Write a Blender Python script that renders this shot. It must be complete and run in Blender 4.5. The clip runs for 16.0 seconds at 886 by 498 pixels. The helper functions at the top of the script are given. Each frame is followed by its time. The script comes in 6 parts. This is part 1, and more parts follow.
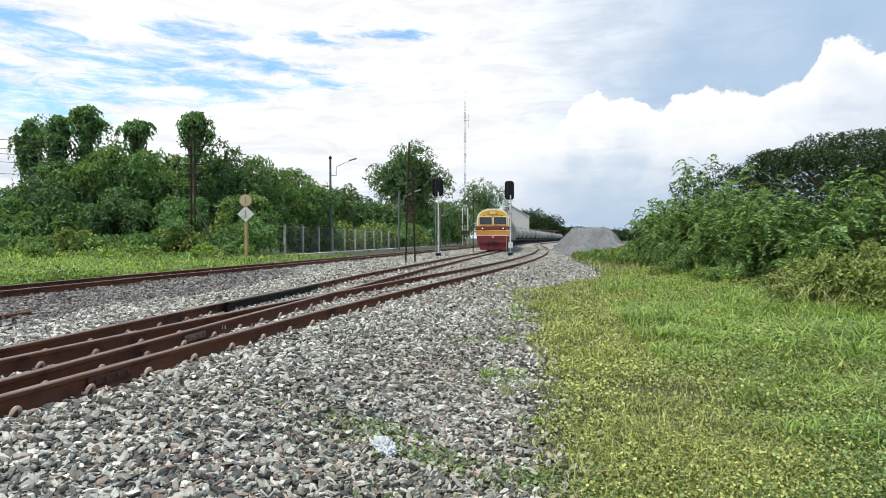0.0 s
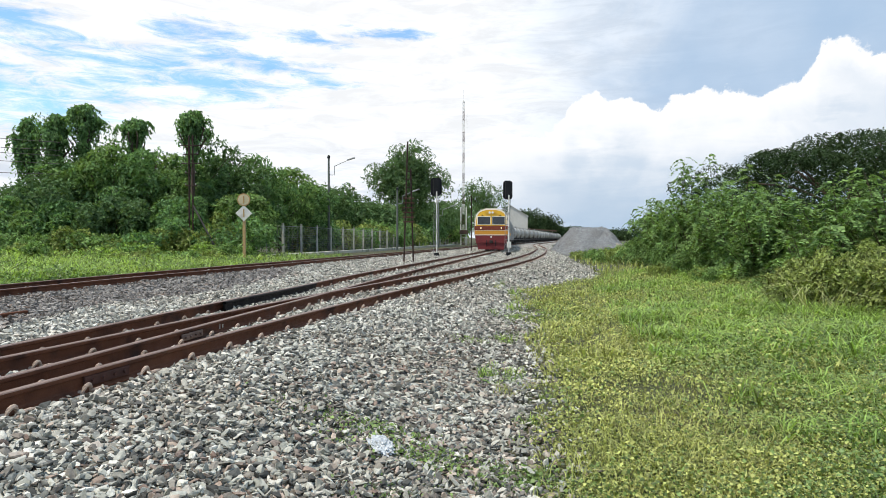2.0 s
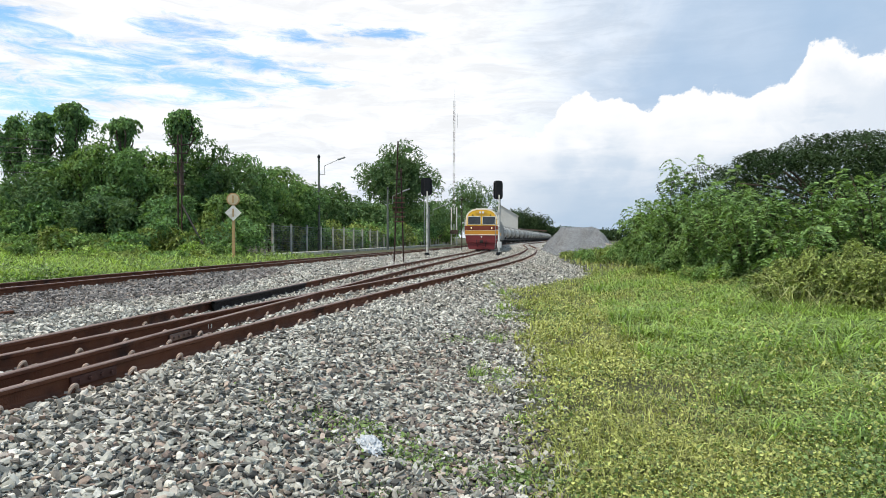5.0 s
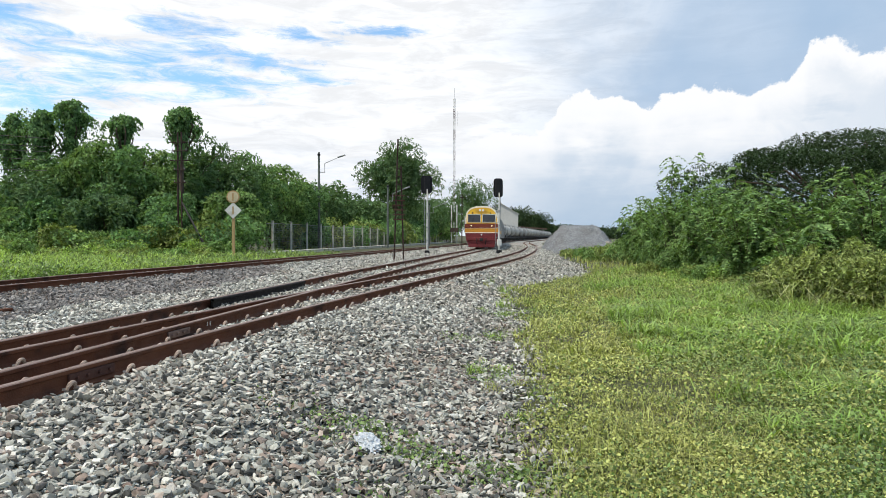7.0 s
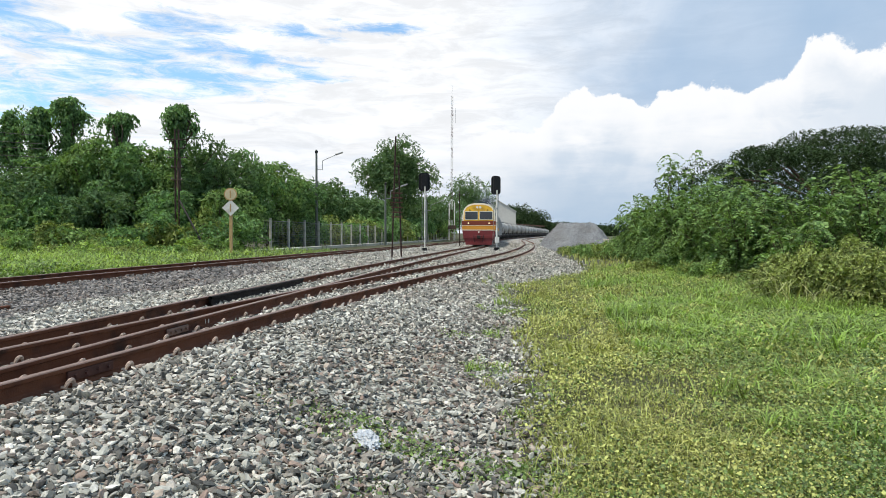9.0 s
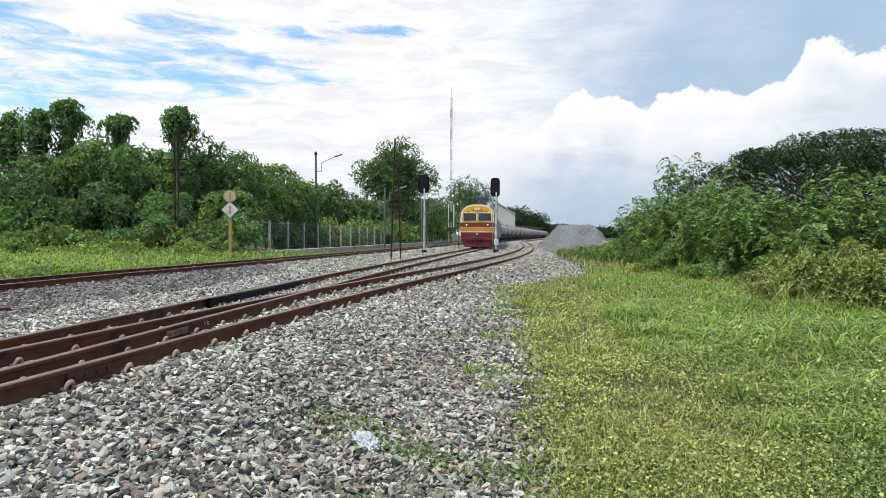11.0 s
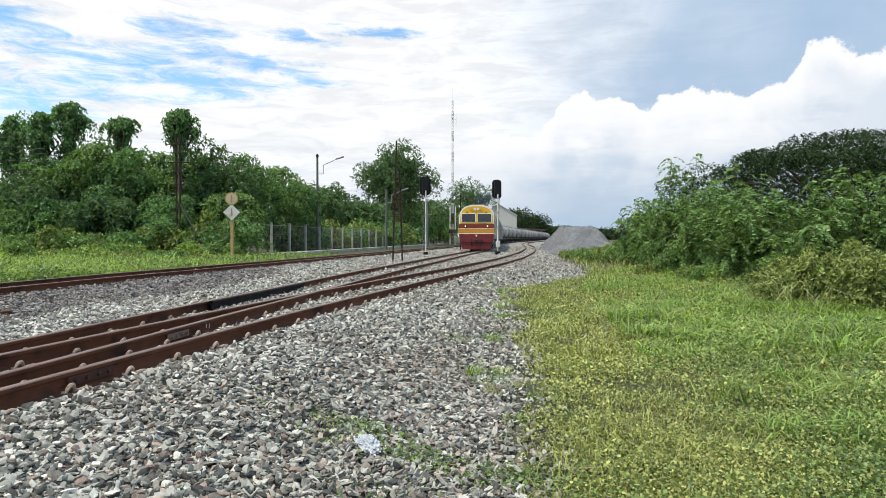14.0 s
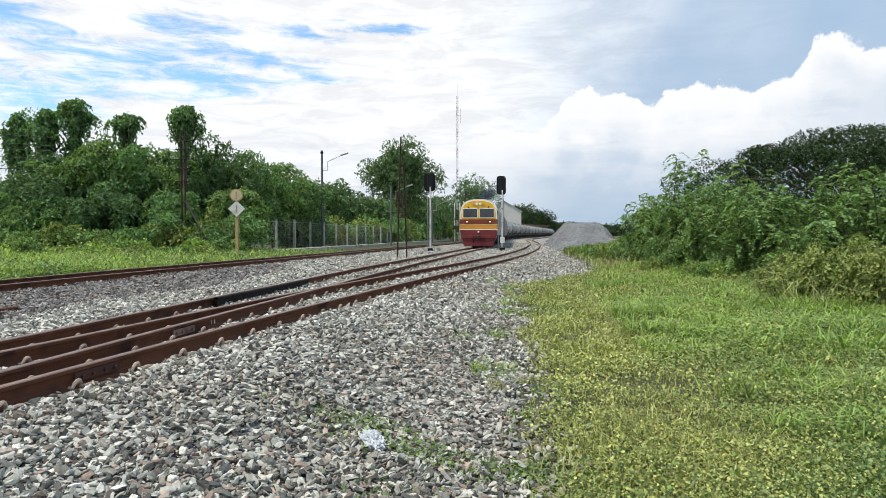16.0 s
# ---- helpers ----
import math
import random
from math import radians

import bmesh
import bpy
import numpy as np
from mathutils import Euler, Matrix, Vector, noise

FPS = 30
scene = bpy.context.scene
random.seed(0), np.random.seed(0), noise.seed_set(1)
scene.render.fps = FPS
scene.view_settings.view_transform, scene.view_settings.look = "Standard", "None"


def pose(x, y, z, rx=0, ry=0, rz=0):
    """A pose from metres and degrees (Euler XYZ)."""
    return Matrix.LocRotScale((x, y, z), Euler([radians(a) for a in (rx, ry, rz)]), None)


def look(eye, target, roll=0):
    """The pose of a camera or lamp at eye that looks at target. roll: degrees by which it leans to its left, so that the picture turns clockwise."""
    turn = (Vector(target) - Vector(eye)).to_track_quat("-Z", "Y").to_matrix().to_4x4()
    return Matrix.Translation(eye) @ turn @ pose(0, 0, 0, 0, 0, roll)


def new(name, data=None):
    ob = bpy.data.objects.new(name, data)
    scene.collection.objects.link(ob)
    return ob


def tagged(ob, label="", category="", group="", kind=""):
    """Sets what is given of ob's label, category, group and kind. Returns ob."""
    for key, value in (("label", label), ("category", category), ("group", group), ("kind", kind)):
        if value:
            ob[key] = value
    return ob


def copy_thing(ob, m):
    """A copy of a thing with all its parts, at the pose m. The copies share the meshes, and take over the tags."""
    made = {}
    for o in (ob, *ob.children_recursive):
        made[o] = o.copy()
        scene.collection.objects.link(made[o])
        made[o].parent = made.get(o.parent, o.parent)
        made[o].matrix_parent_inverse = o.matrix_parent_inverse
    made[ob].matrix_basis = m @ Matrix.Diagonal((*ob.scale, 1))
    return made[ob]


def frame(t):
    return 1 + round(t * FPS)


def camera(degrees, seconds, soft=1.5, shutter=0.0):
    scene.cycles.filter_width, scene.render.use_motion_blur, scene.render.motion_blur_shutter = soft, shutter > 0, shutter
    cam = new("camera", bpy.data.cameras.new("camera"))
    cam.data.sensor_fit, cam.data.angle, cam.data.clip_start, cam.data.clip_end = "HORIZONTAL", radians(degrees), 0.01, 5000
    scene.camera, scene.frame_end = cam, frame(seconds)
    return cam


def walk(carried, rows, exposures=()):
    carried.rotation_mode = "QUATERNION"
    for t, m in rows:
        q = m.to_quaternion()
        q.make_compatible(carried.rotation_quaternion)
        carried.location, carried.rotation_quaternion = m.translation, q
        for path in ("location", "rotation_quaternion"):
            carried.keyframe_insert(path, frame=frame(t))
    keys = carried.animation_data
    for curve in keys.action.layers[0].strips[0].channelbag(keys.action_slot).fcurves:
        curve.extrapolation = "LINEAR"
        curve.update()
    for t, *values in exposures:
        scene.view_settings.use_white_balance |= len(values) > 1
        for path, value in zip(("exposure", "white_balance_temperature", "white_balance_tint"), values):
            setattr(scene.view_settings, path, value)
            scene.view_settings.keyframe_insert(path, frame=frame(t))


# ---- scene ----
def turn(x, y, z, tilt, lean, yaw):
    """A hand-held pose: tilt up, lean and yaw in degrees, looking along +y at zero."""
    return pose(x, y, z, 0, 0, yaw) @ pose(0, 0, 0, tilt) @ pose(0, 0, 0, 0, lean) @ pose(0, 0, 0, 90)


# ---- camera ----
cam = camera(70, 16.0, soft=0.55)
walk(cam, [
    (0, turn(0.000, 0.000, 1.180, -0.972, 0.000, -0.000)),
    (0.5, turn(0.000, 0.001, 1.180, -1.056, 0.000, -0.001)),
    (1, turn(0.003, 0.006, 1.176, -1.084, -0.173, -0.045)),
    (1.5, turn(0.003, 0.003, 1.176, -0.915, -0.173, -0.021)),
    (2, turn(0.005, 0.004, 1.176, -1.005, -0.082, -0.147)),
    (2.5, turn(0.001, -0.005, 1.180, -1.080, -0.174, -0.003)),
    (3, turn(0.003, 0.001, 1.172, -1.155, -0.168, -0.281)),
    (3.5, turn(0.011, 0.006, 1.175, -1.079, -0.422, -0.585)),
    (4, turn(0.013, -0.001, 1.175, -0.906, -0.277, -0.882)),
    (6.5, turn(0.021, 0.004, 1.175, -1.216, -0.073, -1.025)),
    (7, turn(0.026, 0.009, 1.170, -1.203, -0.175, -0.991)),
    (7.5, turn(0.023, 0.006, 1.168, -1.282, -0.287, -1.095)),
    (8, turn(0.021, 0.003, 1.172, -1.483, -0.242, -1.137)),
    (8.5, turn(0.027, 0.008, 1.173, -1.459, -0.055, -1.075)),
    (9, turn(0.018, 0.004, 1.170, -1.435, -0.167, -1.205)),
    (11.5, turn(0.019, -0.007, 1.172, -1.108, -0.236, -1.304)),
    (12, turn(0.018, -0.002, 1.169, -0.971, -0.305, -1.393)),
    (12.5, turn(0.020, -0.004, 1.170, -1.018, -0.243, -1.460)),
    (13, turn(0.018, 0.005, 1.171, -1.255, -0.181, -1.461)),
    (13.5, turn(0.020, -0.003, 1.180, -1.045, -0.107, -1.357)),
    (14, turn(0.019, 0.010, 1.172, -1.076, -0.056, -1.118)),
    (14.5, turn(0.026, 0.013, 1.172, -1.299, 0.022, -1.023)),
    (15, turn(0.028, 0.013, 1.167, -1.535, -0.024, -1.085)),
    (15.5, turn(0.023, 0.018, 1.168, -1.577, -0.118, -1.024)),
    (16, turn(0.022, 0.006, 1.171, -1.416, -0.003, -0.707)),
], exposures=[(0, 0.0), (4, 0.0), (7, -0.06), (16, -0.06)])

# ---- sky and sun ----
SUN_EL, SUN_AZ = radians(66), radians(-118)   # azimuth from +y towards +x


# blue holes in the thin cloud: azimuth, elevation and half sizes in radians
GAPS = [(-0.578, 0.267, 0.051, 0.0239), (-0.435, 0.234, 0.105, 0.0212), (-0.353, 0.285, 0.047, 0.017), (-0.296, 0.258, 0.085, 0.0099), (-0.362, 0.225, 0.096, 0.0133), (-0.521, 0.198, 0.113, 0.0101), (-0.197, 0.296, 0.044, 0.0064), (-0.184, 0.239, 0.038, 0.0077), (-0.084, 0.31, 0.046, 0.0077), (-0.59, 0.18, 0.09, 0.03)]


def make_sky():
    w = bpy.data.worlds.new("sky")
    scene.world = w
    w.use_nodes = True
    nt = w.node_tree
    nt.nodes.clear()
    N, L = nt.nodes.new, nt.links.new

    def math_(op, a, b=None, c=None, clamp=False):
        n = N("ShaderNodeMath")
        n.operation, n.use_clamp = op, clamp
        for i, v in enumerate((a, b, c)):
            if v is None:
                continue
            if isinstance(v, (int, float)):
                n.inputs[i].default_value = v
            else:
                L(v, n.inputs[i])
        return n.outputs[0]

    def ramp(v, a, b, lo=0.0, hi=1.0):
        n = N("ShaderNodeMapRange")
        n.interpolation_type = "SMOOTHSTEP"
        L(v, n.inputs[0])
        for i, x in enumerate((a, b, lo, hi)):
            n.inputs[i + 1].default_value = x
        return n.outputs[0]

    def mix(f, a, b):
        n = N("ShaderNodeMix")
        n.data_type = "RGBA"
        for sock, v in ((n.inputs[0], f), (n.inputs[6], a), (n.inputs[7], b)):
            if isinstance(v, (int, float)):
                sock.default_value = v
            elif isinstance(v, tuple):
                sock.default_value = (*v, 1)
            else:
                L(v, sock)
        return n.outputs[2]

    def noise_(vec, scale, detail, rough=0.55, warp=0.0):
        n = N("ShaderNodeTexNoise")
        L(vec, n.inputs["Vector"])
        n.inputs["Scale"].default_value, n.inputs["Detail"].default_value = scale, detail
        n.inputs["Roughness"].default_value, n.inputs["Distortion"].default_value = rough, warp
        return n.outputs["Fac"]

    tc = N("ShaderNodeTexCoord")
    sep = N("ShaderNodeSeparateXYZ")
    L(tc.outputs["Generated"], sep.inputs[0])
    x, y, z = sep.outputs
    az = math_("ARCTAN2", x, y)
    el = math_("ARCSINE", z)
    comb = N("ShaderNodeCombineXYZ")
    L(az, comb.inputs[0]), L(el, comb.inputs[1])
    p = comb.outputs[0]
    st = N("ShaderNodeVectorMath")
    st.operation = "MULTIPLY"
    L(p, st.inputs[0])
    st.inputs[1].default_value = (1.9, 9.0, 1.0)
    streak = noise_(st.outputs[0], 1.6, 6, 0.6, 0.35)
    puff = noise_(p, 30, 6, 0.6, 0.15)
    broad = noise_(p, 5, 4)

    sky = N("ShaderNodeTexSky")
    sky.sky_type, sky.sun_disc = "NISHITA", False
    sky.sun_elevation, sky.sun_rotation = SUN_EL, SUN_AZ
    clear = N("ShaderNodeMix")
    clear.data_type, clear.blend_type = "RGBA", "MULTIPLY"
    clear.inputs[0].default_value = 1
    L(sky.outputs[0], clear.inputs[6])
    clear.inputs[7].default_value = (0.112, 0.190, 0.225, 1)
    # thin bright cloud with blue gaps towards the west
    wob = math_("ADD", az, math_("MULTIPLY", math_("SUBTRACT", noise_(p, 3.2, 6, 0.6, 0.6), 0.5), 0.55))
    west = ramp(az, -0.02, -0.50)
    high = math_("MULTIPLY", ramp(el, 0.11, 0.19), ramp(el, 0.42, 0.32, 0.35, 1.0))
    away = math_("MULTIPLY", ramp(math_("ADD", streak, math_("MULTIPLY", west, 0.10)), 0.60, 0.71), math_("MULTIPLY", math_("MINIMUM", math_("MULTIPLY", west, 1.6), 1.0), high))
    gap = math_("MULTIPLY", away, ramp(az, -0.66, -0.80))
    ragged = math_("MULTIPLY", math_("SUBTRACT", noise_(st.outputs[0], 7.0, 8, 0.7, 0.6), 0.50), 13.0)
    sway = math_("MULTIPLY", math_("SUBTRACT", noise_(st.outputs[0], 2.3, 5, 0.6, 0.4), 0.5), 0.16)
    bob = math_("MULTIPLY", math_("SUBTRACT", noise_(p, 9.0, 5, 0.6, 0.3), 0.5), 0.05)
    for a, e, ra, re in GAPS:
        # ragged oval holes in the thin cloud, each tilted a little
        u = math_("DIVIDE", math_("SUBTRACT", math_("ADD", az, sway), a), ra)
        v = math_("DIVIDE", math_("ADD", math_("SUBTRACT", math_("ADD", el, bob), e), math_("MULTIPLY", u, 0.25 * re)), re)
        d = math_("ADD", math_("ADD", math_("MULTIPLY", u, u), math_("MULTIPLY", v, v)), ragged)
        gap = math_("MAXIMUM", gap, ramp(d, 3.0, -1.4, 0.0, 0.84))
    # broken cloud and open blue overhead
    clearing = math_("MULTIPLY", ramp(el, 0.42, 0.75), ramp(noise_(tc.outputs["Generated"], 2.4, 6, 0.55, 0.3), 0.70, 0.52))
    gap = math_("MAXIMUM", gap, clearing)
    wisp = ramp(noise_(st.outputs[0], 5.0, 6, 0.65, 0.5), 0.35, 0.65, 1.12, 0.92)
    white = N("ShaderNodeCombineColor")
    L(wisp, white.inputs[0]), L(math_("MULTIPLY", wisp, 1.02), white.inputs[1]), L(math_("MULTIPLY", wisp, 1.05), white.inputs[2])
    col = mix(gap, white.outputs[0], clear.outputs[2])
    # grey-blue veil towards the east
    veil = math_("MULTIPLY", ramp(wob, 0.02, 0.42), ramp(broad, 0.2, 0.75, 1.0, 0.8))
    col = mix(veil, col, (0.42, 0.58, 0.79))
    # hazy grey near the horizon
    low = math_("MULTIPLY", ramp(el, 0.17, 0.06), ramp(noise_(st.outputs[0], 3.4, 6, 0.6, 0.4), 0.36, 0.62, 0.95, 0.05))
    col = mix(low, col, (0.66, 0.74, 0.85))
    # towering bank of cumulus
    curve = N("ShaderNodeFloatCurve")
    L(ramp_lin(nt, az, -1.0, 1.0), curve.inputs[1])
    pts = curve.mapping.curves[0].points
    bank = [(-0.3, 0.02), (0.0, 0.12), (0.094, 0.156), (0.156, 0.163), (0.191, 0.181), (0.199, 0.206), (0.218, 0.215), (0.242, 0.214), (0.257, 0.206), (0.273, 0.215), (0.304, 0.205), (0.330, 0.190), (0.346, 0.203), (0.367, 0.211), (0.394, 0.209), (0.432, 0.213), (0.462, 0.197), (0.483, 0.212), (0.506, 0.220), (0.529, 0.232), (0.536, 0.252), (0.559, 0.266), (0.583, 0.248), (0.611, 0.238), (0.75, 0.24), (0.9, 0.15)]
    pts[0].location, pts[1].location = (0, 0.05), (1, 0.2)
    for a, e in bank:
        pts.new((a + 1) / 2, e * 2)
    curve.mapping.update()
    top = math_("MULTIPLY", curve.outputs[0], 0.5)
    edge = math_("SUBTRACT", math_("ADD", top, math_("MULTIPLY", math_("SUBTRACT", puff, 0.5), 0.05)), el)
    inside = ramp(edge, -0.001, 0.005)
    shade = math_("MULTIPLY", ramp(edge, 0.004, 0.10), ramp(math_("ADD", math_("MULTIPLY", noise_(st.outputs[0], 3.0, 6, 0.55, 0.3), 0.6), math_("MULTIPLY", noise_(p, 12, 6, 0.55, 0.2), 0.4)), 0.38, 0.64))
    dull = math_("MULTIPLY", math_("MULTIPLY", ramp(wob, 0.46, 0.60), ramp(edge, 0.012, 0.05)), 0.8)
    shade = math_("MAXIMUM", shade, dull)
    cum = mix(shade, (1.04, 1.05, 1.07), (0.70, 0.79, 0.90))
    col = mix(math_("MULTIPLY", inside, ramp(az, -0.02, 0.10)), col, cum)
    # rain-grey layer under the bank
    rain = math_("MULTIPLY", ramp(math_("ADD", el, math_("MULTIPLY", math_("SUBTRACT", broad, 0.5), 0.16)), 0.155, 0.03), ramp(az, -0.05, 0.26))
    col = mix(math_("MULTIPLY", rain, 0.85), col, (0.42, 0.565, 0.74))
    bg = N("ShaderNodeBackground")
    L(col, bg.inputs[0])
    bg.inputs[1].default_value = 1.0
    out = N("ShaderNodeOutputWorld")
    L(bg.outputs[0], out.inputs[0])


def ramp_lin(nt, v, a, b):
    n = nt.nodes.new("ShaderNodeMapRange")
    nt.links.new(v, n.inputs[0])
    n.inputs[1].default_value, n.inputs[2].default_value = a, b
    return n.outputs[0]


make_sky()
sun = new("sun", bpy.data.lights.new("sun", "SUN"))
sun.data.energy, sun.data.angle, sun.data.color = 4.15, radians(1.5), (1.0, 0.885, 0.725)
sun.matrix_world = look((0, 0, 0), (-math.sin(SUN_AZ) * math.cos(SUN_EL), -math.cos(SUN_AZ) * math.cos(SUN_EL), -math.sin(SUN_EL)))


# ---- materials ----
def material(name, a, b, scale=6.0, rough=0.8, metal=0.0, bump=0.3, fine=60.0, island=0.0, obj=0.0, stain=None, see=0.0, glow=None, spec=0.4, big=0.6):
    """Two-tone noise material; island or obj: share of brightness that changes from piece to piece; see: light let through leaves."""
    m = bpy.data.materials.new(name)
    m.use_nodes = True
    nt = m.node_tree
    N, L = nt.nodes.new, nt.links.new
    bs = nt.nodes["Principled BSDF"]
    out = nt.nodes["Material Output"]
    tc = N("ShaderNodeTexCoord")
    geo = N("ShaderNodeNewGeometry")

    def noise_(s, d):
        n = N("ShaderNodeTexNoise")
        L(geo.outputs["Position"] if island < 0 else tc.outputs["Object"], n.inputs["Vector"])
        n.inputs["Scale"].default_value, n.inputs["Detail"].default_value = s, d
        return n.outputs["Fac"]

    def mixc(f, c1, c2, kind="MIX"):
        n = N("ShaderNodeMix")
        n.data_type, n.blend_type = "RGBA", kind
        for sock, v in ((n.inputs[0], f), (n.inputs[6], c1), (n.inputs[7], c2)):
            if isinstance(v, (int, float)):
                sock.default_value = v
            elif isinstance(v, tuple):
                sock.default_value = (*v, 1)
            else:
                L(v, sock)
        return n.outputs[2]

    def span(v, lo, hi, a_=0.0, b_=1.0):
        n = N("ShaderNodeMapRange")
        L(v, n.inputs[0])
        for i, q in enumerate((lo, hi, a_, b_)):
            n.inputs[i + 1].default_value = q
        return n.outputs[0]

    col = mixc(span(noise_(scale, 5), 0.3, 0.7), a, b)
    col = mixc(span(noise_(fine, 3), 0.3, 0.7, 0, 0.5), col, tuple(c * 0.6 for c in a))
    if big:
        col = mixc(span(noise_(scale * 0.13, 3), 0.35, 0.7, 0, big), col, b)
    if stain:
        col = mixc(span(noise_(scale * 0.5, 6), 0.52, 0.68), col, stain)
    if island > 0 or obj > 0:
        if island > 0:
            r = geo.outputs["Random Per Island"]
        else:
            r = N("ShaderNodeObjectInfo").outputs["Random"]
        k = max(island, obj)
        g = N("ShaderNodeCombineColor")
        for s in g.inputs[:3]:
            L(span(r, 0, 1, 1 - k, 1 + k), s)
        col = mixc(1.0, col, g.outputs[0], "MULTIPLY")
    L(col, bs.inputs["Base Color"])
    L(span(noise_(scale * 1.7, 3), 0.2, 0.8, max(rough - 0.12, 0.02), min(rough + 0.1, 1)), bs.inputs["Roughness"])
    bs.inputs["Metallic"].default_value = metal
    bs.inputs["Specular IOR Level"].default_value = spec
    if bump:
        bp = N("ShaderNodeBump")
        bp.inputs["Strength"].default_value, bp.inputs["Distance"].default_value = bump, 0.02
        L(noise_(fine, 4), bp.inputs["Height"])
        L(bp.outputs[0], bs.inputs["Normal"])
    if glow:
        bs.inputs["Emission Color"].default_value, bs.inputs["Emission Strength"].default_value = (*glow[:3], 1), glow[3]
    if see:
        tr = N("ShaderNodeBsdfTranslucent")
        L(mixc(1.0, col, (1.3, 1.35, 0.6), "MULTIPLY"), tr.inputs[0])
        ms = N("ShaderNodeMixShader")
        ms.inputs[0].default_value = see
        L(bs.outputs[0], ms.inputs[1]), L(tr.outputs[0], ms.inputs[2]), L(ms.outputs[0], out.inputs[0])
    return m


def stone_material(name, tones, k):
    """Crushed stone: tones picked per piece, or per cell of a real-size cell pattern where the pieces are joined into a sheet."""
    m = bpy.data.materials.new(name)
    m.use_nodes = True
    nt = m.node_tree
    N, L = nt.nodes.new, nt.links.new
    bs = nt.nodes["Principled BSDF"]
    tc = N("ShaderNodeTexCoord")
    rampn = N("ShaderNodeValToRGB")
    el = rampn.color_ramp.elements
    rampn.color_ramp.interpolation = "LINEAR"
    for i, (q, c) in enumerate(tones):
        e = el[i] if i < 2 else el.new(q)
        e.position, e.color = q, (*c, 1)
    no = N("ShaderNodeTexNoise")
    no.inputs["Scale"].default_value, no.inputs["Detail"].default_value = 55, 5
    L(tc.outputs["Object"], no.inputs["Vector"])
    bp = N("ShaderNodeBump")
    if k == "sheet":
        vo = N("ShaderNodeTexVoronoi")
        vo.inputs["Scale"].default_value = 17
        L(tc.outputs["Object"], vo.inputs["Vector"])
        sp = N("ShaderNodeSeparateColor")
        L(vo.outputs["Color"], sp.inputs[0])
        L(sp.outputs[0], rampn.inputs[0])
        inv = N("ShaderNodeMath")
        inv.operation, inv.inputs[0].default_value = "SUBTRACT", 1.0
        L(vo.outputs["Distance"], inv.inputs[1])
        L(inv.outputs[0], bp.inputs["Height"])
        bp.inputs["Strength"].default_value, bp.inputs["Distance"].default_value = 1.0, 0.035
    else:
        src = N("ShaderNodeObjectInfo").outputs["Random"] if k == "object" else N("ShaderNodeNewGeometry").outputs["Random Per Island"]
        L(src, rampn.inputs[0])
        L(no.outputs["Fac"], bp.inputs["Height"])
        bp.inputs["Strength"].default_value, bp.inputs["Distance"].default_value = 0.5, 0.006
    mx = N("ShaderNodeMix")
    mx.data_type, mx.blend_type = "RGBA", "MULTIPLY"
    mr = N("ShaderNodeMapRange")
    L(no.outputs["Fac"], mr.inputs[0])
    for i, q in enumerate((0.3, 0.7, 0.72, 1.15)):
        mr.inputs[i + 1].default_value = q
    cc = N("ShaderNodeCombineColor")
    for s in cc.inputs[:3]:
        L(mr.outputs[0], s)
    mx.inputs[0].default_value = 1
    L(rampn.outputs[0], mx.inputs[6]), L(cc.outputs[0], mx.inputs[7])
    # broad patches of dust and rust
    n2 = N("ShaderNodeTexNoise")
    n2.inputs["Scale"].default_value, n2.inputs["Detail"].default_value = 0.55, 4
    L(tc.outputs["Object"], n2.inputs["Vector"])
    m2 = N("ShaderNodeMapRange")
    L(n2.outputs["Fac"], m2.inputs[0])
    for i, q in enumerate((0.46, 0.68, 0.0, 0.55)):
        m2.inputs[i + 1].default_value = q
    mx2 = N("ShaderNodeMix")
    mx2.data_type, mx2.blend_type = "RGBA", "MULTIPLY"
    L(m2.outputs[0], mx2.inputs[0]), L(mx.outputs[2], mx2.inputs[6])
    mx2.inputs[7].default_value = (0.75, 0.66, 0.6, 1)
    L(mx2.outputs[2], bs.inputs["Base Color"])
    L(bp.outputs[0], bs.inputs["Normal"])
    bs.inputs["Roughness"].default_value = 0.78
    return m


STONES = [(0.0, (0.055, 0.055, 0.050)), (0.2, (0.138, 0.140, 0.124)), (0.34, (0.22, 0.175, 0.145)), (0.50, (0.285, 0.292, 0.252)), (0.72, (0.42, 0.42, 0.365)),
          (0.88, (0.62, 0.615, 0.545)), (0.95, (0.41, 0.325, 0.26)), (1.0, (0.215, 0.15, 0.12))]
OLD_STONES = [(0.0, (0.08, 0.075, 0.07)), (0.3, (0.16, 0.152, 0.142)), (0.6, (0.25, 0.238, 0.22)), (0.85, (0.38, 0.36, 0.33)), (1.0, (0.21, 0.155, 0.12))]
# Paler copy of STONES: brightness for farther ballast is put into the colour.
BRIGHTENED_STONES = [(0.0, (0.075, 0.075, 0.070)), (0.2, (0.198, 0.198, 0.174)), (0.45, (0.355, 0.355, 0.312)), (0.75, (0.565, 0.56, 0.495)), (0.92, (0.77, 0.755, 0.675)), (1.0, (0.34, 0.27, 0.22))]
M_OLD = stone_material("old_ballast_sheet", OLD_STONES, "sheet")
M_STONE_OLD = stone_material("old_crushed_stone", OLD_STONES, "island")
M_BALLAST = stone_material("ballast_sheet", STONES, "sheet")
M_STONE = stone_material("crushed_stone", STONES, "island")
M_STONE_BRIGHTENED = stone_material("brightened_crushed_stone", BRIGHTENED_STONES, "island")
M_STONE_ONE = stone_material("crushed_stone_single", STONES, "object")
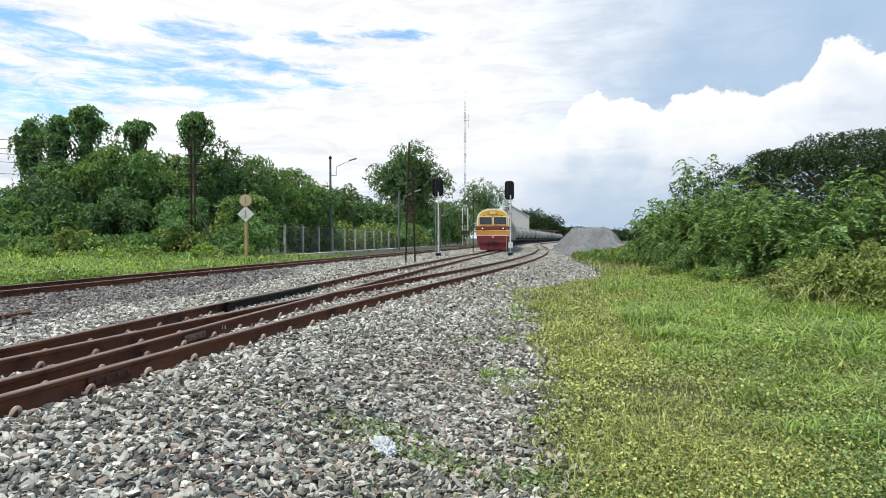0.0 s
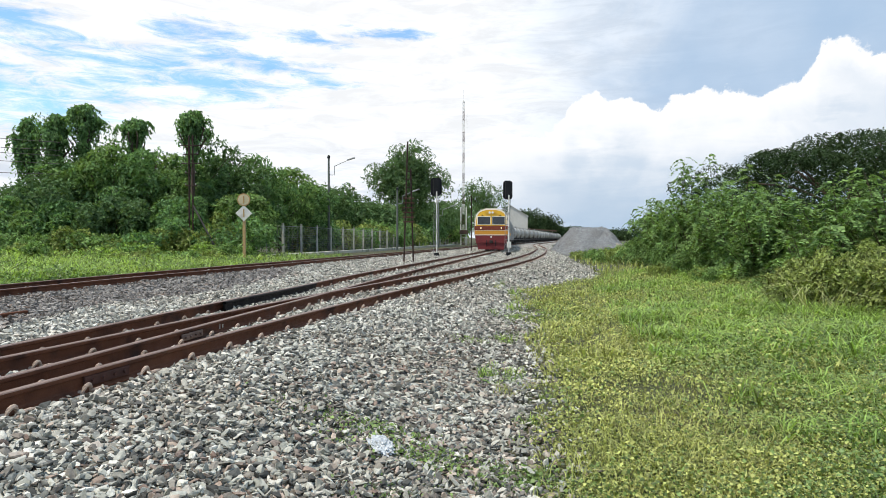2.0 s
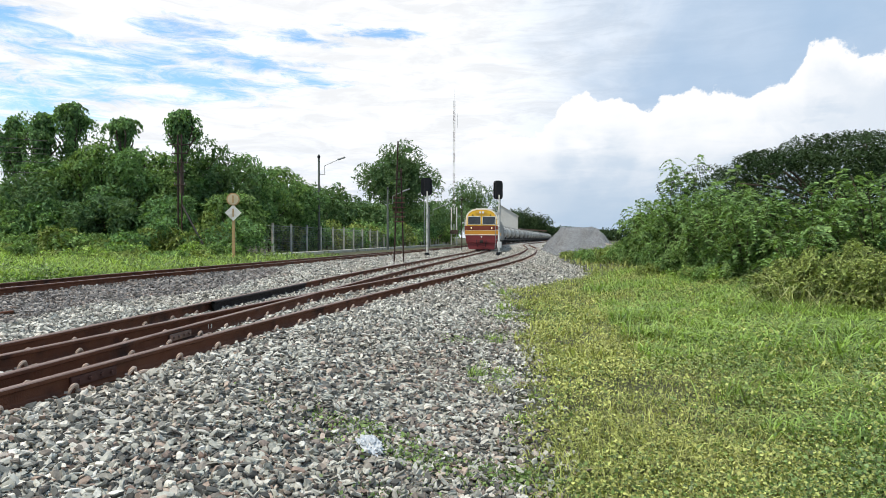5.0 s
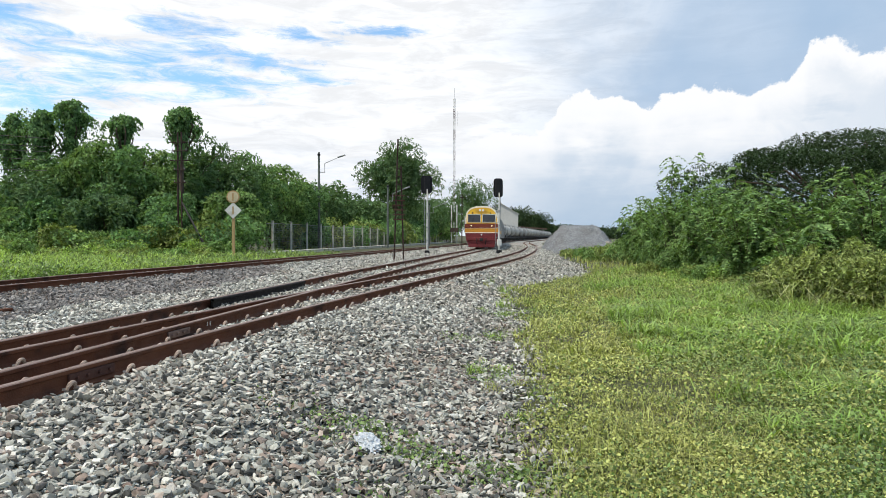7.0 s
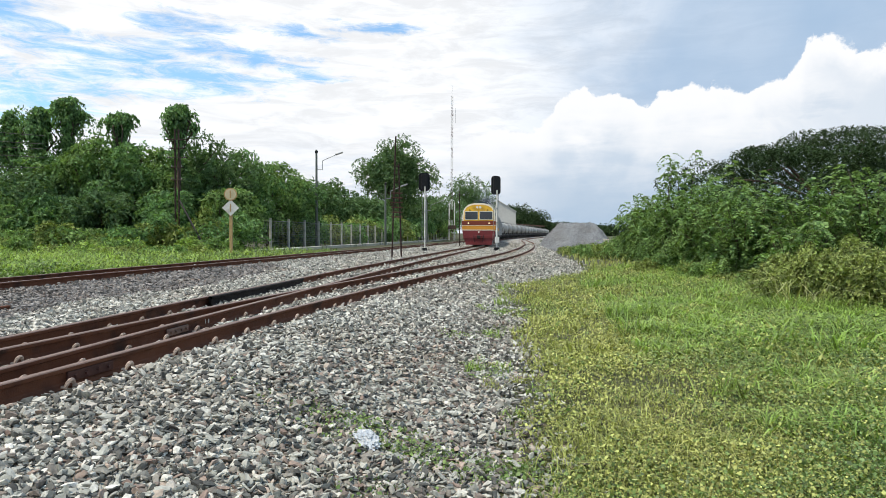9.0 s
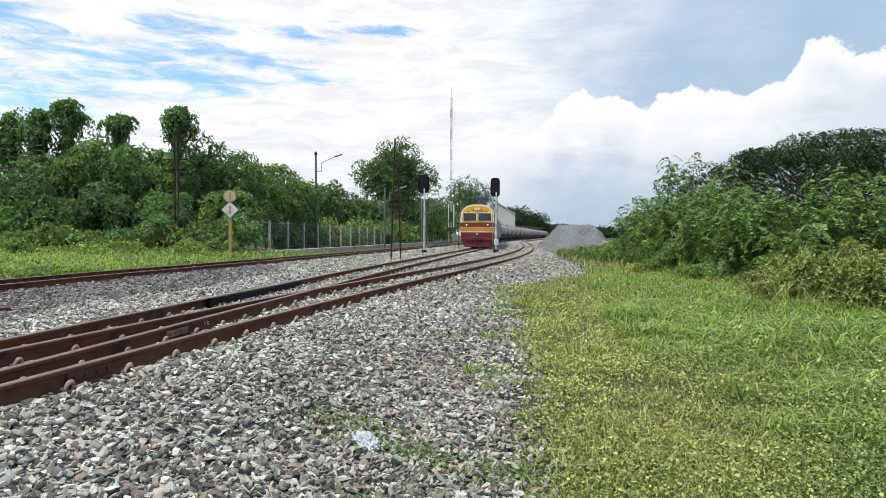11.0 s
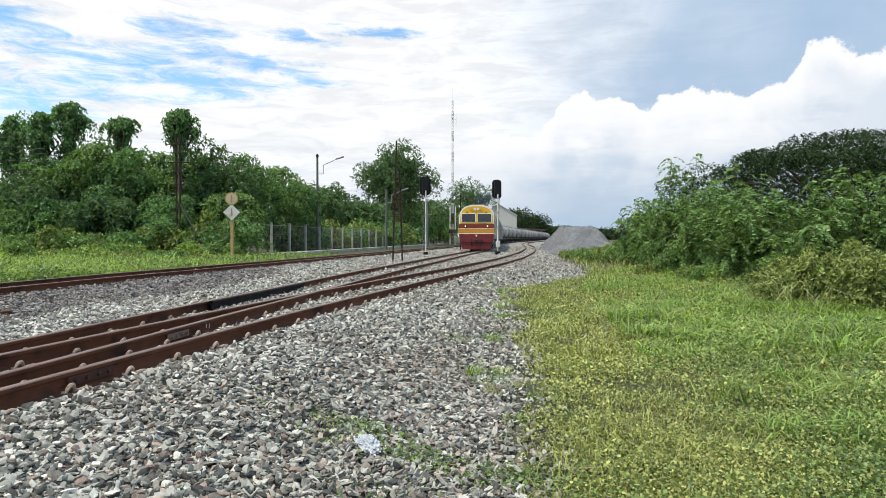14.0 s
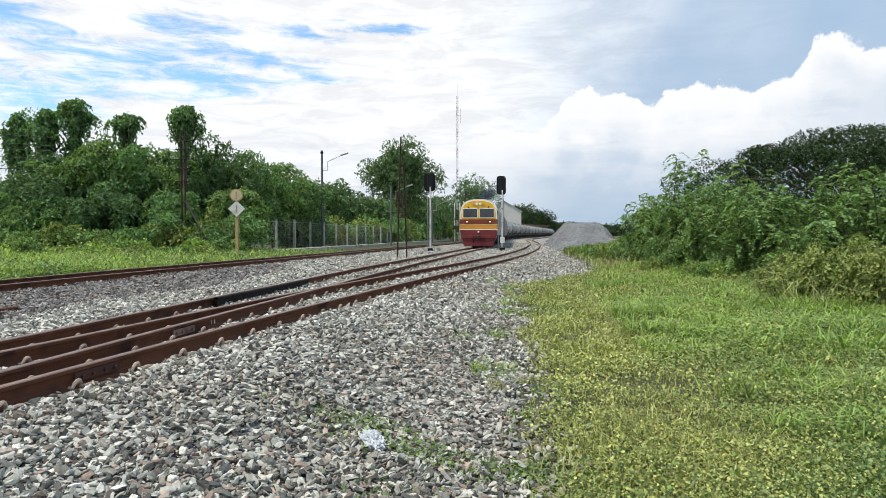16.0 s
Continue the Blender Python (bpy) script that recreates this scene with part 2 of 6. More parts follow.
HEAP_STONES = [(0.0, (0.09, 0.095, 0.10)), (0.4, (0.17, 0.18, 0.187)), (0.75, (0.24, 0.252, 0.258)), (1.0, (0.34, 0.35, 0.35))]
M_HEAP = stone_material("heap_sheet", HEAP_STONES, "sheet")
M_STONE_HEAP = stone_material("heap_stone", HEAP_STONES, "island")
# Soil colour lowered so the gaps between leaves and blades look shaded.
M_GROUND = material("shade_darkened_soil", (0.038, 0.045, 0.017), (0.070, 0.072, 0.028), 1.2, 0.95, bump=0.8, fine=25, stain=(0.085, 0.072, 0.038))
M_GRASS = material("grass_blades", (0.29, 0.335, 0.10), (0.46, 0.46, 0.165), 0.8, 0.6, bump=0, island=0.55, see=0.3, stain=(0.17, 0.26, 0.06))
M_GRASS_LONG = material("long_grass_blades", (0.20, 0.335, 0.075), (0.34, 0.445, 0.12), 0.8, 0.55, bump=0, island=0.65, see=0.35)
M_DRY = material("dry_grass_blades", (0.27, 0.31, 0.12), (0.44, 0.43, 0.21), 0.9, 0.6, bump=0, island=0.45, see=0.3)
M_WEED = material("weed_leaves", (0.27, 0.325, 0.095), (0.48, 0.475, 0.16), 0.9, 0.6, bump=0, island=0.65, see=0.15, stain=(0.14, 0.225, 0.07), spec=0.25)
M_WEED_DARK = material("broad_weed_leaves", (0.13, 0.215, 0.068), (0.235, 0.325, 0.105), 0.9, 0.5, bump=0, island=0.6, see=0.25)
M_RAIL = material("rusty_rail", (0.105, 0.038, 0.019), (0.165, 0.064, 0.033), 5, 0.75, 0.05, 0.4, 90, stain=(0.045, 0.021, 0.014), spec=0.25)
M_RAILHEAD = material("worn_rail_head", (0.155, 0.090, 0.066), (0.26, 0.175, 0.14), 6, 0.5, 0.2, 0.1, 90)
M_CHALK = material("white_chalk", (0.5, 0.47, 0.43), (0.7, 0.68, 0.63), 40, 0.9, bump=0)
M_GREASE = material("greased_steel", (0.012, 0.011, 0.011), (0.034, 0.028, 0.025), 8, 0.8, 0.1, 0.4, 60, spec=0.2)
M_CLIP = material("pale_rusted_clip", (0.37, 0.275, 0.215), (0.50, 0.40, 0.33), 20, 0.75, 0.1, 0.2, 120, obj=0.3)
M_SLEEPER = material("concrete_sleeper", (0.27, 0.25, 0.22), (0.36, 0.34, 0.30), 7, 0.9, bump=0.4, obj=0.15, stain=(0.2, 0.13, 0.09))
M_LEAF = material("mixed_leaves", (0.115, 0.225, 0.095), (0.19, 0.31, 0.12), 0.35, 0.65, bump=0, island=0.6, see=0.35, spec=0.18)
# Near-black leaf colour: the shade of backlit crowns is painted in.
M_LEAF_SHADED = material("shade_darkened_leaves", (0.030, 0.058, 0.026), (0.060, 0.096, 0.037), 0.3, 0.75, bump=0, island=0.5, see=0.12, spec=0.1)
M_LEAF_LIGHT = material("feathery_leaves", (0.145, 0.255, 0.088), (0.235, 0.345, 0.118), 0.5, 0.65, bump=0, island=0.6, see=0.3, spec=0.18)
M_LEAF_BUSH = material("tangled_bush_leaves", (0.19, 0.265, 0.082), (0.345, 0.38, 0.125), 0.9, 0.6, bump=0, island=0.7, see=0.25, spec=0.2)
M_LEAF_OLIVE = material("olive_leaves", (0.175, 0.25, 0.075), (0.30, 0.345, 0.11), 0.6, 0.65, bump=0, island=0.6, see=0.3, spec=0.18)
M_LEAF_MID = material("mid_green_leaves", (0.090, 0.165, 0.074), (0.145, 0.23, 0.095), 0.35, 0.7, bump=0, island=0.5, see=0.3, spec=0.15)
M_BARK = material("bark", (0.07, 0.05, 0.035), (0.13, 0.10, 0.07), 5, 0.95, bump=0.8, fine=30)
M_CONCRETE = material("grey_concrete", (0.32, 0.31, 0.28), (0.42, 0.41, 0.37), 3, 0.9, bump=0.3, stain=(0.2, 0.19, 0.16))
M_OLDCONC = material("mossy_concrete", (0.42, 0.42, 0.35), (0.54, 0.53, 0.45), 3, 0.9, bump=0.3, stain=(0.15, 0.17, 0.1))
M_WHITE = material("weathered_white_paint", (0.66, 0.65, 0.60), (0.78, 0.77, 0.72), 4, 0.6, bump=0.1, stain=(0.45, 0.42, 0.36))
M_BLACK = material("black_paint", (0.010, 0.011, 0.013), (0.018, 0.019, 0.022), 6, 0.7, bump=0.05, spec=0.2)
M_IRON = material("dark_rusty_iron", (0.032, 0.020, 0.016), (0.06, 0.034, 0.025), 8, 0.8, 0.3, 0.3, 70)
M_REDIRON = material("red_oxide_iron", (0.065, 0.028, 0.022), (0.10, 0.042, 0.03), 8, 0.8, 0.1, 0.3, 70)
M_GALV = material("galvanised_steel", (0.30, 0.31, 0.31), (0.40, 0.41, 0.41), 6, 0.5, 0.5, 0.1, 60)
M_POLE = material("grey_green_pole", (0.10, 0.115, 0.10), (0.16, 0.175, 0.15), 4, 0.8, 0, 0.2)
M_POST = material("yellow_timber_post", (0.42, 0.27, 0.12), (0.52, 0.36, 0.17), 5, 0.8, bump=0.3)
M_SIGN = material("faded_sign_face", (0.55, 0.46, 0.28), (0.63, 0.55, 0.36), 4, 0.6, bump=0.05, stain=(0.42, 0.30, 0.15))
M_SIGNRIM = material("sign_rim", (0.42, 0.24, 0.10), (0.50, 0.32, 0.14), 5, 0.6, bump=0.05)
M_WIRE = material("galvanised_wire", (0.22, 0.23, 0.215), (0.30, 0.31, 0.29), 8, 0.6, 0.2, 0)
M_CABLE = material("black_cable", (0.02, 0.02, 0.02), (0.035, 0.035, 0.035), 8, 0.6, 0, 0)
M_YELLOW = material("loco_yellow", (0.80, 0.44, 0.02), (0.86, 0.52, 0.04), 2, 0.35, bump=0.03, stain=(0.50, 0.28, 0.03))
M_GOLD = material("loco_gold_band", (0.58, 0.25, 0.02), (0.66, 0.30, 0.03), 2, 0.4, bump=0.03)
M_CREAM = material("loco_cream", (0.80, 0.76, 0.60), (0.86, 0.83, 0.70), 2, 0.4, bump=0.03)
M_MAROON = material("loco_maroon", (0.15, 0.026, 0.010), (0.20, 0.036, 0.014), 2, 0.4, bump=0.03)
M_SKIRT = material("loco_dark_red", (0.13, 0.014, 0.018), (0.19, 0.025, 0.026), 2, 0.55, bump=0.05, stain=(0.07, 0.014, 0.014))
M_LOCOGREY = material("loco_grey_side", (0.32, 0.32, 0.30), (0.42, 0.42, 0.40), 2, 0.5, bump=0.05, stain=(0.24, 0.23, 0.2))
M_GLASS = material("dark_windscreen", (0.015, 0.022, 0.03), (0.02, 0.03, 0.04), 2, 0.12, bump=0, spec=0.8)
M_LAMP = material("lit_headlamp", (0.9, 0.8, 0.6), (0.9, 0.85, 0.7), 2, 0.3, bump=0, glow=(1.0, 0.64, 0.28, 1.1))
M_LAMPOFF = material("headlamp_glass", (0.75, 0.75, 0.7), (0.8, 0.8, 0.75), 2, 0.2, bump=0)
M_TANK = material("grey_tank_paint", (0.29, 0.285, 0.255), (0.42, 0.41, 0.37), 1.2, 0.5, 0.0, 0.05, 30, obj=0.35, stain=(0.14, 0.125, 0.105))
M_UNDER = material("black_underframe", (0.018, 0.016, 0.015), (0.04, 0.035, 0.03), 6, 0.8, 0.2, 0.2)
M_PLASTIC = material("crumpled_clear_plastic", (0.34, 0.38, 0.41), (0.66, 0.69, 0.71), 26, 0.22, bump=0.8, fine=70, spec=0.7)
M_ROOF = material("pale_metal_roof", (0.50, 0.50, 0.47), (0.60, 0.60, 0.56), 1.5, 0.5, 0.2, 0.1)
M_RUSTROOF = material("rusty_roof_sheet", (0.09, 0.06, 0.045), (0.13, 0.085, 0.06), 0.8, 0.8, 0.1, 0.1)
M_SLAB = material("pale_broken_concrete", (0.46, 0.41, 0.33), (0.58, 0.53, 0.44), 2, 0.9, bump=0.4)
M_SMOKE = material("diesel_smoke", (0.045, 0.06, 0.085), (0.085, 0.105, 0.14), 2, 1.0, bump=0, spec=0)
M_WALLPALE = material("pale_wall", (0.55, 0.54, 0.50), (0.65, 0.64, 0.60), 1, 0.8, bump=0.1)


# ---- mesh helpers ----
def part(name, bm, mat, parent=None, label="", smooth=False):
    me = bpy.data.meshes.new(name)
    bm.to_mesh(me)
    bm.free()
    if smooth:
        me.polygons.foreach_set("use_smooth", [True] * len(me.polygons))
    me.materials.append(mat)
    ob = new(name, me)
    if parent is not None:
        ob.parent = parent
    if label:
        ob["label"] = label
    return ob


def arrays(name, co, faces, mat, parent=None, label="", smooth=False):
    """A mesh from numpy vertices and equal-sided faces."""
    me = bpy.data.meshes.new(name)
    k = faces.shape[1]
    me.vertices.add(len(co))
    me.vertices.foreach_set("co", co.astype(np.float32).ravel())
    me.loops.add(faces.size)
    me.loops.foreach_set("vertex_index", faces.astype(np.int32).ravel())
    me.polygons.add(len(faces))
    me.polygons.foreach_set("loop_start", np.arange(0, faces.size, k, dtype=np.int32))
    me.polygons.foreach_set("loop_total", np.full(len(faces), k, dtype=np.int32))
    if smooth:
        me.polygons.foreach_set("use_smooth", np.ones(len(faces), dtype=bool))
    me.update(calc_edges=True)
    if not smooth:
        me.shade_flat()
    me.materials.append(mat)
    ob = new(name, me)
    if parent is not None:
        ob.parent = parent
    if label:
        ob["label"] = label
    return ob


def box(bm, size, at, bevel=0.0, m=None):
    r = bmesh.ops.create_cube(bm, size=1)
    vs = r["verts"]
    bmesh.ops.scale(bm, vec=size, verts=vs)
    if bevel:
        es = list({e for v in vs for e in v.link_edges})
        q = bmesh.ops.bevel(bm, geom=es, offset=bevel, segments=2, affect="EDGES", profile=0.5)
        vs = list({v for f in q["faces"] for v in f.verts} | {v for v in vs if v.is_valid})
    if m is not None:
        bmesh.ops.transform(bm, matrix=m, verts=vs)
    bmesh.ops.translate(bm, vec=at, verts=vs)
    return vs


def rod(bm, a, b, r0, r1=None, seg=10):
    a, b = Vector(a), Vector(b)
    d = b - a
    m = Matrix.Translation((a + b) / 2) @ d.to_track_quat("Z", "Y").to_matrix().to_4x4()
    return bmesh.ops.create_cone(bm, cap_ends=True, segments=seg, radius1=r0, radius2=r0 if r1 is None else r1, depth=d.length, matrix=m)["verts"]


def tube(bm, pts, r, seg=6):
    """One unbroken round bar along a line of points."""
    pts = [Vector(p) for p in pts]
    rings = []
    for i, p in enumerate(pts):
        d = (pts[min(i + 1, len(pts) - 1)] - pts[max(i - 1, 0)]).normalized()
        q = d.to_track_quat("Z", "Y").to_matrix()
        rings.append([bm.verts.new(p + q @ Vector((r * math.cos(2 * math.pi * k / seg), r * math.sin(2 * math.pi * k / seg), 0))) for k in range(seg)])
    for a, b in zip(rings, rings[1:]):
        for k in range(seg):
            bm.faces.new((a[k], a[(k + 1) % seg], b[(k + 1) % seg], b[k]))
    bm.faces.new(rings[0][::-1])
    bm.faces.new(rings[-1])
    return bm


def boxed(*args, **kw):
    bm = bmesh.new()
    box(bm, *args, **kw)
    return bm


def rods(*specs, seg=10):
    bm = bmesh.new()
    for s in specs:
        rod(bm, *s, seg=seg)
    return bm


def empty(name, m=None, **tags):
    ob = new(name)
    if m is not None:
        ob.matrix_world = m
    return tagged(ob, **tags)


def spline(points):
    """A smooth x(y) through points (y, x)."""
    ys, xs = np.array(points, float).T
    d = np.gradient(xs, ys)

    def at(y):
        y = np.asarray(y, float)
        i = np.clip(np.searchsorted(ys, y) - 1, 0, len(ys) - 2)
        h = ys[i + 1] - ys[i]
        t = (y - ys[i]) / h
        t2, t3 = t * t, t * t * t
        v = (2 * t3 - 3 * t2 + 1) * xs[i] + (t3 - 2 * t2 + t) * h * d[i] + (-2 * t3 + 3 * t2) * xs[i + 1] + (t3 - t2) * h * d[i + 1]
        v = np.where(t < 0, xs[i] + d[i] * (y - ys[i]), v)
        return np.where(t > 1, xs[i + 1] + d[i + 1] * (y - ys[i + 1]), v)
    return at


# ---- plan: track centre lines, x over y; rail heads at z = 0.20 ----
RAIL_Z = 0.20
GAUGE = 1.065
MAIN = spline([(-20, -13.8), (0, -10.75), (19.6, -7.5), (40, -4.2), (73, 1.0), (100, 4.9), (155, 13.6), (205, 24.5), (300, 46), (410, 71)])
TRAIN = spline([(-20, -7.25), (-5, -5.05), (5, -3.52), (19.6, -1.34), (37, 1.4), (56, 4.38), (75, 6.9), (100, 10.0), (122, 12.9), (155, 18.9), (205, 30.5), (300, 52), (410, 77)])
SIDING = spline([(-20, -7.1), (-5, -4.95), (0, -4.13), (4.56, -3.18), (10, -1.85), (19.6, 0.9), (30, 3.6), (44, 6.55), (60, 9.4), (75, 11.9), (100, 15.4), (122, 18.2), (155, 24.2), (205, 36), (300, 57), (410, 82)])
EDGE = spline([(-10, 0.2), (2, 0.55), (3.8, 0.78), (6, 1.12), (9.4, 1.5), (14, 1.95), (18, 2.5), (22, 4.4), (25, 6.0), (32, 7.8), (44, 9.3), (62, 12.4), (100, 19), (155, 29), (230, 47), (410, 87)])


def lump(x, y, s, seed=0.0):
    """Cheap smooth noise between -1 and 1."""
    return (np.sin(x * s + seed) * np.cos(y * s * 1.13 + 1.7 * seed) + 0.6 * np.sin(x * s * 2.3 - y * s * 1.7 + seed * 2.1) + 0.35 * np.cos(y * s * 4.1 + x * s * 3.3 + seed)) / 1.95


def smooth_step(v, a, b):
    t = np.clip((v - a) / (b - a), 0, 1)
    return t * t * (3 - 2 * t)


def grade(y):
    """The line falls gently away from the camera."""
    y = np.asarray(y, float)
    return -0.0038 * np.clip(y - 18, 0, 80)


def ground_z(x, y):
    x, y = np.asarray(x, float), np.asarray(y, float)
    e = EDGE(y)
    right = smooth_step(x, e - 2.6, e - 0.2)
    left = smooth_step(x, MAIN(y) - 1.6, MAIN(y) - 3.0)
    far = smooth_step(np.hypot(x, y), 60, 160)
    z = -0.45 + 0.08 * right + 0.42 * left + 0.035 * lump(x, y, 0.9) + 0.012 * lump(x, y, 4.0, 2.0)
    return z * (1 - 0.5 * far) + grade(y)


def ballast_z(x, y):
    x, y = np.asarray(x, float), np.asarray(y, float)
    e = EDGE(y) + 0.22 * lump(x * 0.3, y, 1.4, 0.7)
    s = SIDING(y)
    z = 0.045 + 0.018 * lump(x, y, 3.0, 3.0)
    # shoulder falling from the siding to the meadow
    t = np.clip((x - (s + 0.85)) / np.maximum(e - s - 0.85, 0.6), 0, 2)
    z = z - 0.43 * smooth_step(t, 0.0, 1.0) - np.clip(t - 1, 0, 1) * 0.25
    # dip between the main line and the train's track
    m = (MAIN(y) + TRAIN(y)) / 2
    z = z - 0.10 * np.exp(-((x - m) / 1.1) ** 2)
    d = MAIN(y) - 1.15 - x
    z = z - 0.24 * np.clip(d, 0, 3)
    return z + grade(y)


# ---- ground and ballast ----
def grid_mesh(name, xs, ys, zf, mat, shift=None):
    X, Y = np.meshgrid(xs, ys)
    if shift is not None:
        X = shift(X, Y)
    co = np.stack([X, Y, zf(X, Y)], -1).reshape(-1, 3)
    n, k = len(xs), len(ys)
    i = (np.arange(k - 1)[:, None] * n + np.arange(n - 1)[None]).ravel()
    faces = np.stack([i, i + 1, i + n + 1, i + n], 1)
    return arrays(name, co, faces, mat, smooth=True)


def old_bed(x, y):
    """Where the darker, older ballast of the main line lies."""
    return x < MAIN(y) + 3.1 - 5.0 * smooth_step(y, 16, 34) + 0.5 * lump(x, y, 0.9, 4.0)


def make_ground():
    ys = np.unique(np.r_[np.linspace(-400, -20, 20), np.linspace(-20, 40, 110), np.linspace(40, 160, 60), np.geomspace(160, 4500, 40)])
    xs = np.unique(np.r_[-np.geomspace(60, 4500, 30), np.linspace(-60, 60, 170), np.geomspace(60, 4500, 30)])
    g = grid_mesh("ground", xs, ys, ground_z, M_GROUND)
    tagged(g, "flat weedy green meadow around the railway", "ground", kind="structure")
    u = np.linspace(0, 1, 110)
    yy = np.unique(np.r_[np.linspace(-42, -8, 50), np.linspace(-8, 30, 240), np.linspace(30, 120, 120), np.linspace(120, 420, 80)])

    def shift(U, Y):
        a, b = MAIN(Y) - 2.6, EDGE(Y) + 0.9
        return a + (b - a) * U
    b = grid_mesh("ballast", u, yy, ballast_z, M_BALLAST, shift)
    tagged(b, "grey crushed stone ballast bed under the tracks", "ballast", kind="structure")
    b.data.materials.append(M_OLD)
    yc, uc = (yy[1:] + yy[:-1]) / 2, (u[1:] + u[:-1]) / 2
    U, Y = np.meshgrid(uc, yc)
    X = shift(U, Y)
    b.data.polygons.foreach_set("material_index", old_bed(X, Y).ravel().astype(np.int32))
    return g, b


GROUND, BALLAST = make_ground()


def frames_along(curve, y0, y1, step):
    """Points about step metres apart along a centre line: y, x and heading."""
    ys = np.linspace(y0, y1, 4000)
    xs = curve(ys)
    s = np.r_[0, np.cumsum(np.hypot(np.diff(xs), np.diff(ys)))]
    at = np.arange(0, s[-1], step)
    yq = np.interp(at, s, ys)
    xq = curve(yq)
    h = np.arctan2(curve(yq + 0.05) - curve(yq - 0.05), 0.1)
    return yq, xq, h


RAIL_PROFILE = [(-0.064, 0.0), (0.064, 0.0), (0.064, 0.011), (0.020, 0.026), (0.009, 0.040), (0.009, 0.105), (0.030, 0.116), (0.0325, 0.122),
                (0.0325, 0.143), (0.026, 0.150), (-0.026, 0.150), (-0.0325, 0.143), (-0.0325, 0.122), (-0.030, 0.116), (-0.009, 0.105), (-0.009, 0.040),
                (-0.020, 0.026), (-0.064, 0.011)]


def make_rail(name, curve, off, y0, y1, parent, mat=None, lift=0.05, label="", head=True):
    near = frames_along(curve, y0, min(y1, 40), 0.5)
    y, x, h = near
    if y1 > 40:
        q = frames_along(curve, 40.3, y1, 3.0)
        y, x, h = [np.r_[a, b] for a, b in zip(near, q)]
    pr = np.array(RAIL_PROFILE)
    n, k = len(y), len(pr)
    nx, ny = np.cos(h), -np.sin(h)
    P = np.empty((n, k, 3))
    P[:, :, 0] = (x + nx * off)[:, None] + nx[:, None] * pr[None, :, 0]
    P[:, :, 1] = (y + ny * off)[:, None] + ny[:, None] * pr[None, :, 0]
    P[:, :, 2] = lift + pr[None, :, 1] + (0.003 * np.sin(y * 0.9 + off) + grade(y))[:, None]
    i = (np.arange(n - 1)[:, None] * k + np.arange(k)[None]).ravel()
    j = (np.arange(n - 1)[:, None] * k + (np.arange(k)[None] + 1) % k).ravel()
    faces = np.stack([i, j, j + k, i + k], 1)
    ob = arrays(name, P.reshape(-1, 3), faces, mat or M_RAIL, parent, label)
    if head and mat is None:
        ob.data.materials.append(M_RAILHEAD)
        top = np.tile(np.isin(np.arange(k), (8, 9)), n - 1)
        ob.data.polygons.foreach_set("material_index", top.astype(np.int32))
    return ob


def clip_mesh():
    """One spring clip: a bent bar curling over the rail foot."""
    bm = bmesh.new()
    path = [(0.0, -0.040, 0.015)]
    for k in range(8):
        q = math.pi * k / 7
        path.append((0.022 + 0.016 * math.sin(q), -0.030 * math.cos(q), 0.018 + 0.040 * math.sin(q)))
    path += [(0.050, 0.045, 0.016), (0.056, 0.09, 0.020), (0.056, 0.135, 0.012)]
    tube(bm, path, 0.013)
    me = bpy.data.meshes.new("rail_clip")
    bm.to_mesh(me)
    bm.free()
    me.materials.append(M_CLIP)
    return me


def sleeper_mesh():
    bm = bmesh.new()
    box(bm, (1.9, 0.24, 0.18), (0, 0, -0.045), bevel=0.02)
    me = bpy.data.meshes.new("sleeper")
    bm.to_mesh(me)
    bm.free()
    me.materials.append(M_SLEEPER)
    return me


CLIP, SLEEPER = clip_mesh(), sleeper_mesh()


def make_track(curve, label, y0, clips_from, clips_to, phase=0.0, rails=None):
    tr = empty("railway_track", label=label, category="railway track", kind="structure", group="railway tracks")
    for side in (-1, 1):
        make_rail("rail", curve, side * GAUGE / 2, y0, 400, tr, mat=rails)
    n = 0
    for y, x, h in zip(*frames_along(curve, y0 + phase, clips_to, 0.62)):
        s = new("sleeper", SLEEPER)
        s.parent, s.matrix_basis = tr, pose(x, y, 0.005 + float(grade(y)), 0, 0, -math.degrees(h))
        for side in (-1, 1):
            for way in (-1, 1):
                if n >= 300 or y < clips_from:
                    continue
                n += 1
                off = side * GAUGE / 2
                c = new("rail_clip", CLIP)
                c.parent = tr
                c.matrix_basis = pose(x, y, 0.045 + float(grade(y)), 0, 0, -math.degrees(h)) @ pose(off + way * 0.045, 0, 0, 0, 0, 0 if way > 0 else 180) @ Matrix.Diagonal((1.15, 1.15, 1.2, 1))
    return tr


def joint_bar(curve, yy, length, track, mat):
    """A bolted fishplate on the near face of the right-hand rail."""
    bm = bmesh.new()
    h = math.atan2(float(curve(yy + 0.1) - curve(yy - 0.1)), 0.2)
    box(bm, (0.022, length, 0.075), (0, 0, 0), bevel=0.006)
    for k in (-0.36, -0.13, 0.13, 0.36):
        rod(bm, (0.0, k * length, 0), (0.032, k * length, 0), 0.015, seg=6)
    fp = part("fishplate", bm, mat, track, "rusty bolted joint bar")
    fp.matrix_basis = pose(float(curve(yy)) + math.cos(h) * (GAUGE / 2 + 0.024), yy - math.sin(h) * GAUGE / 2, 0.120, 0, 0, -math.degrees(h))


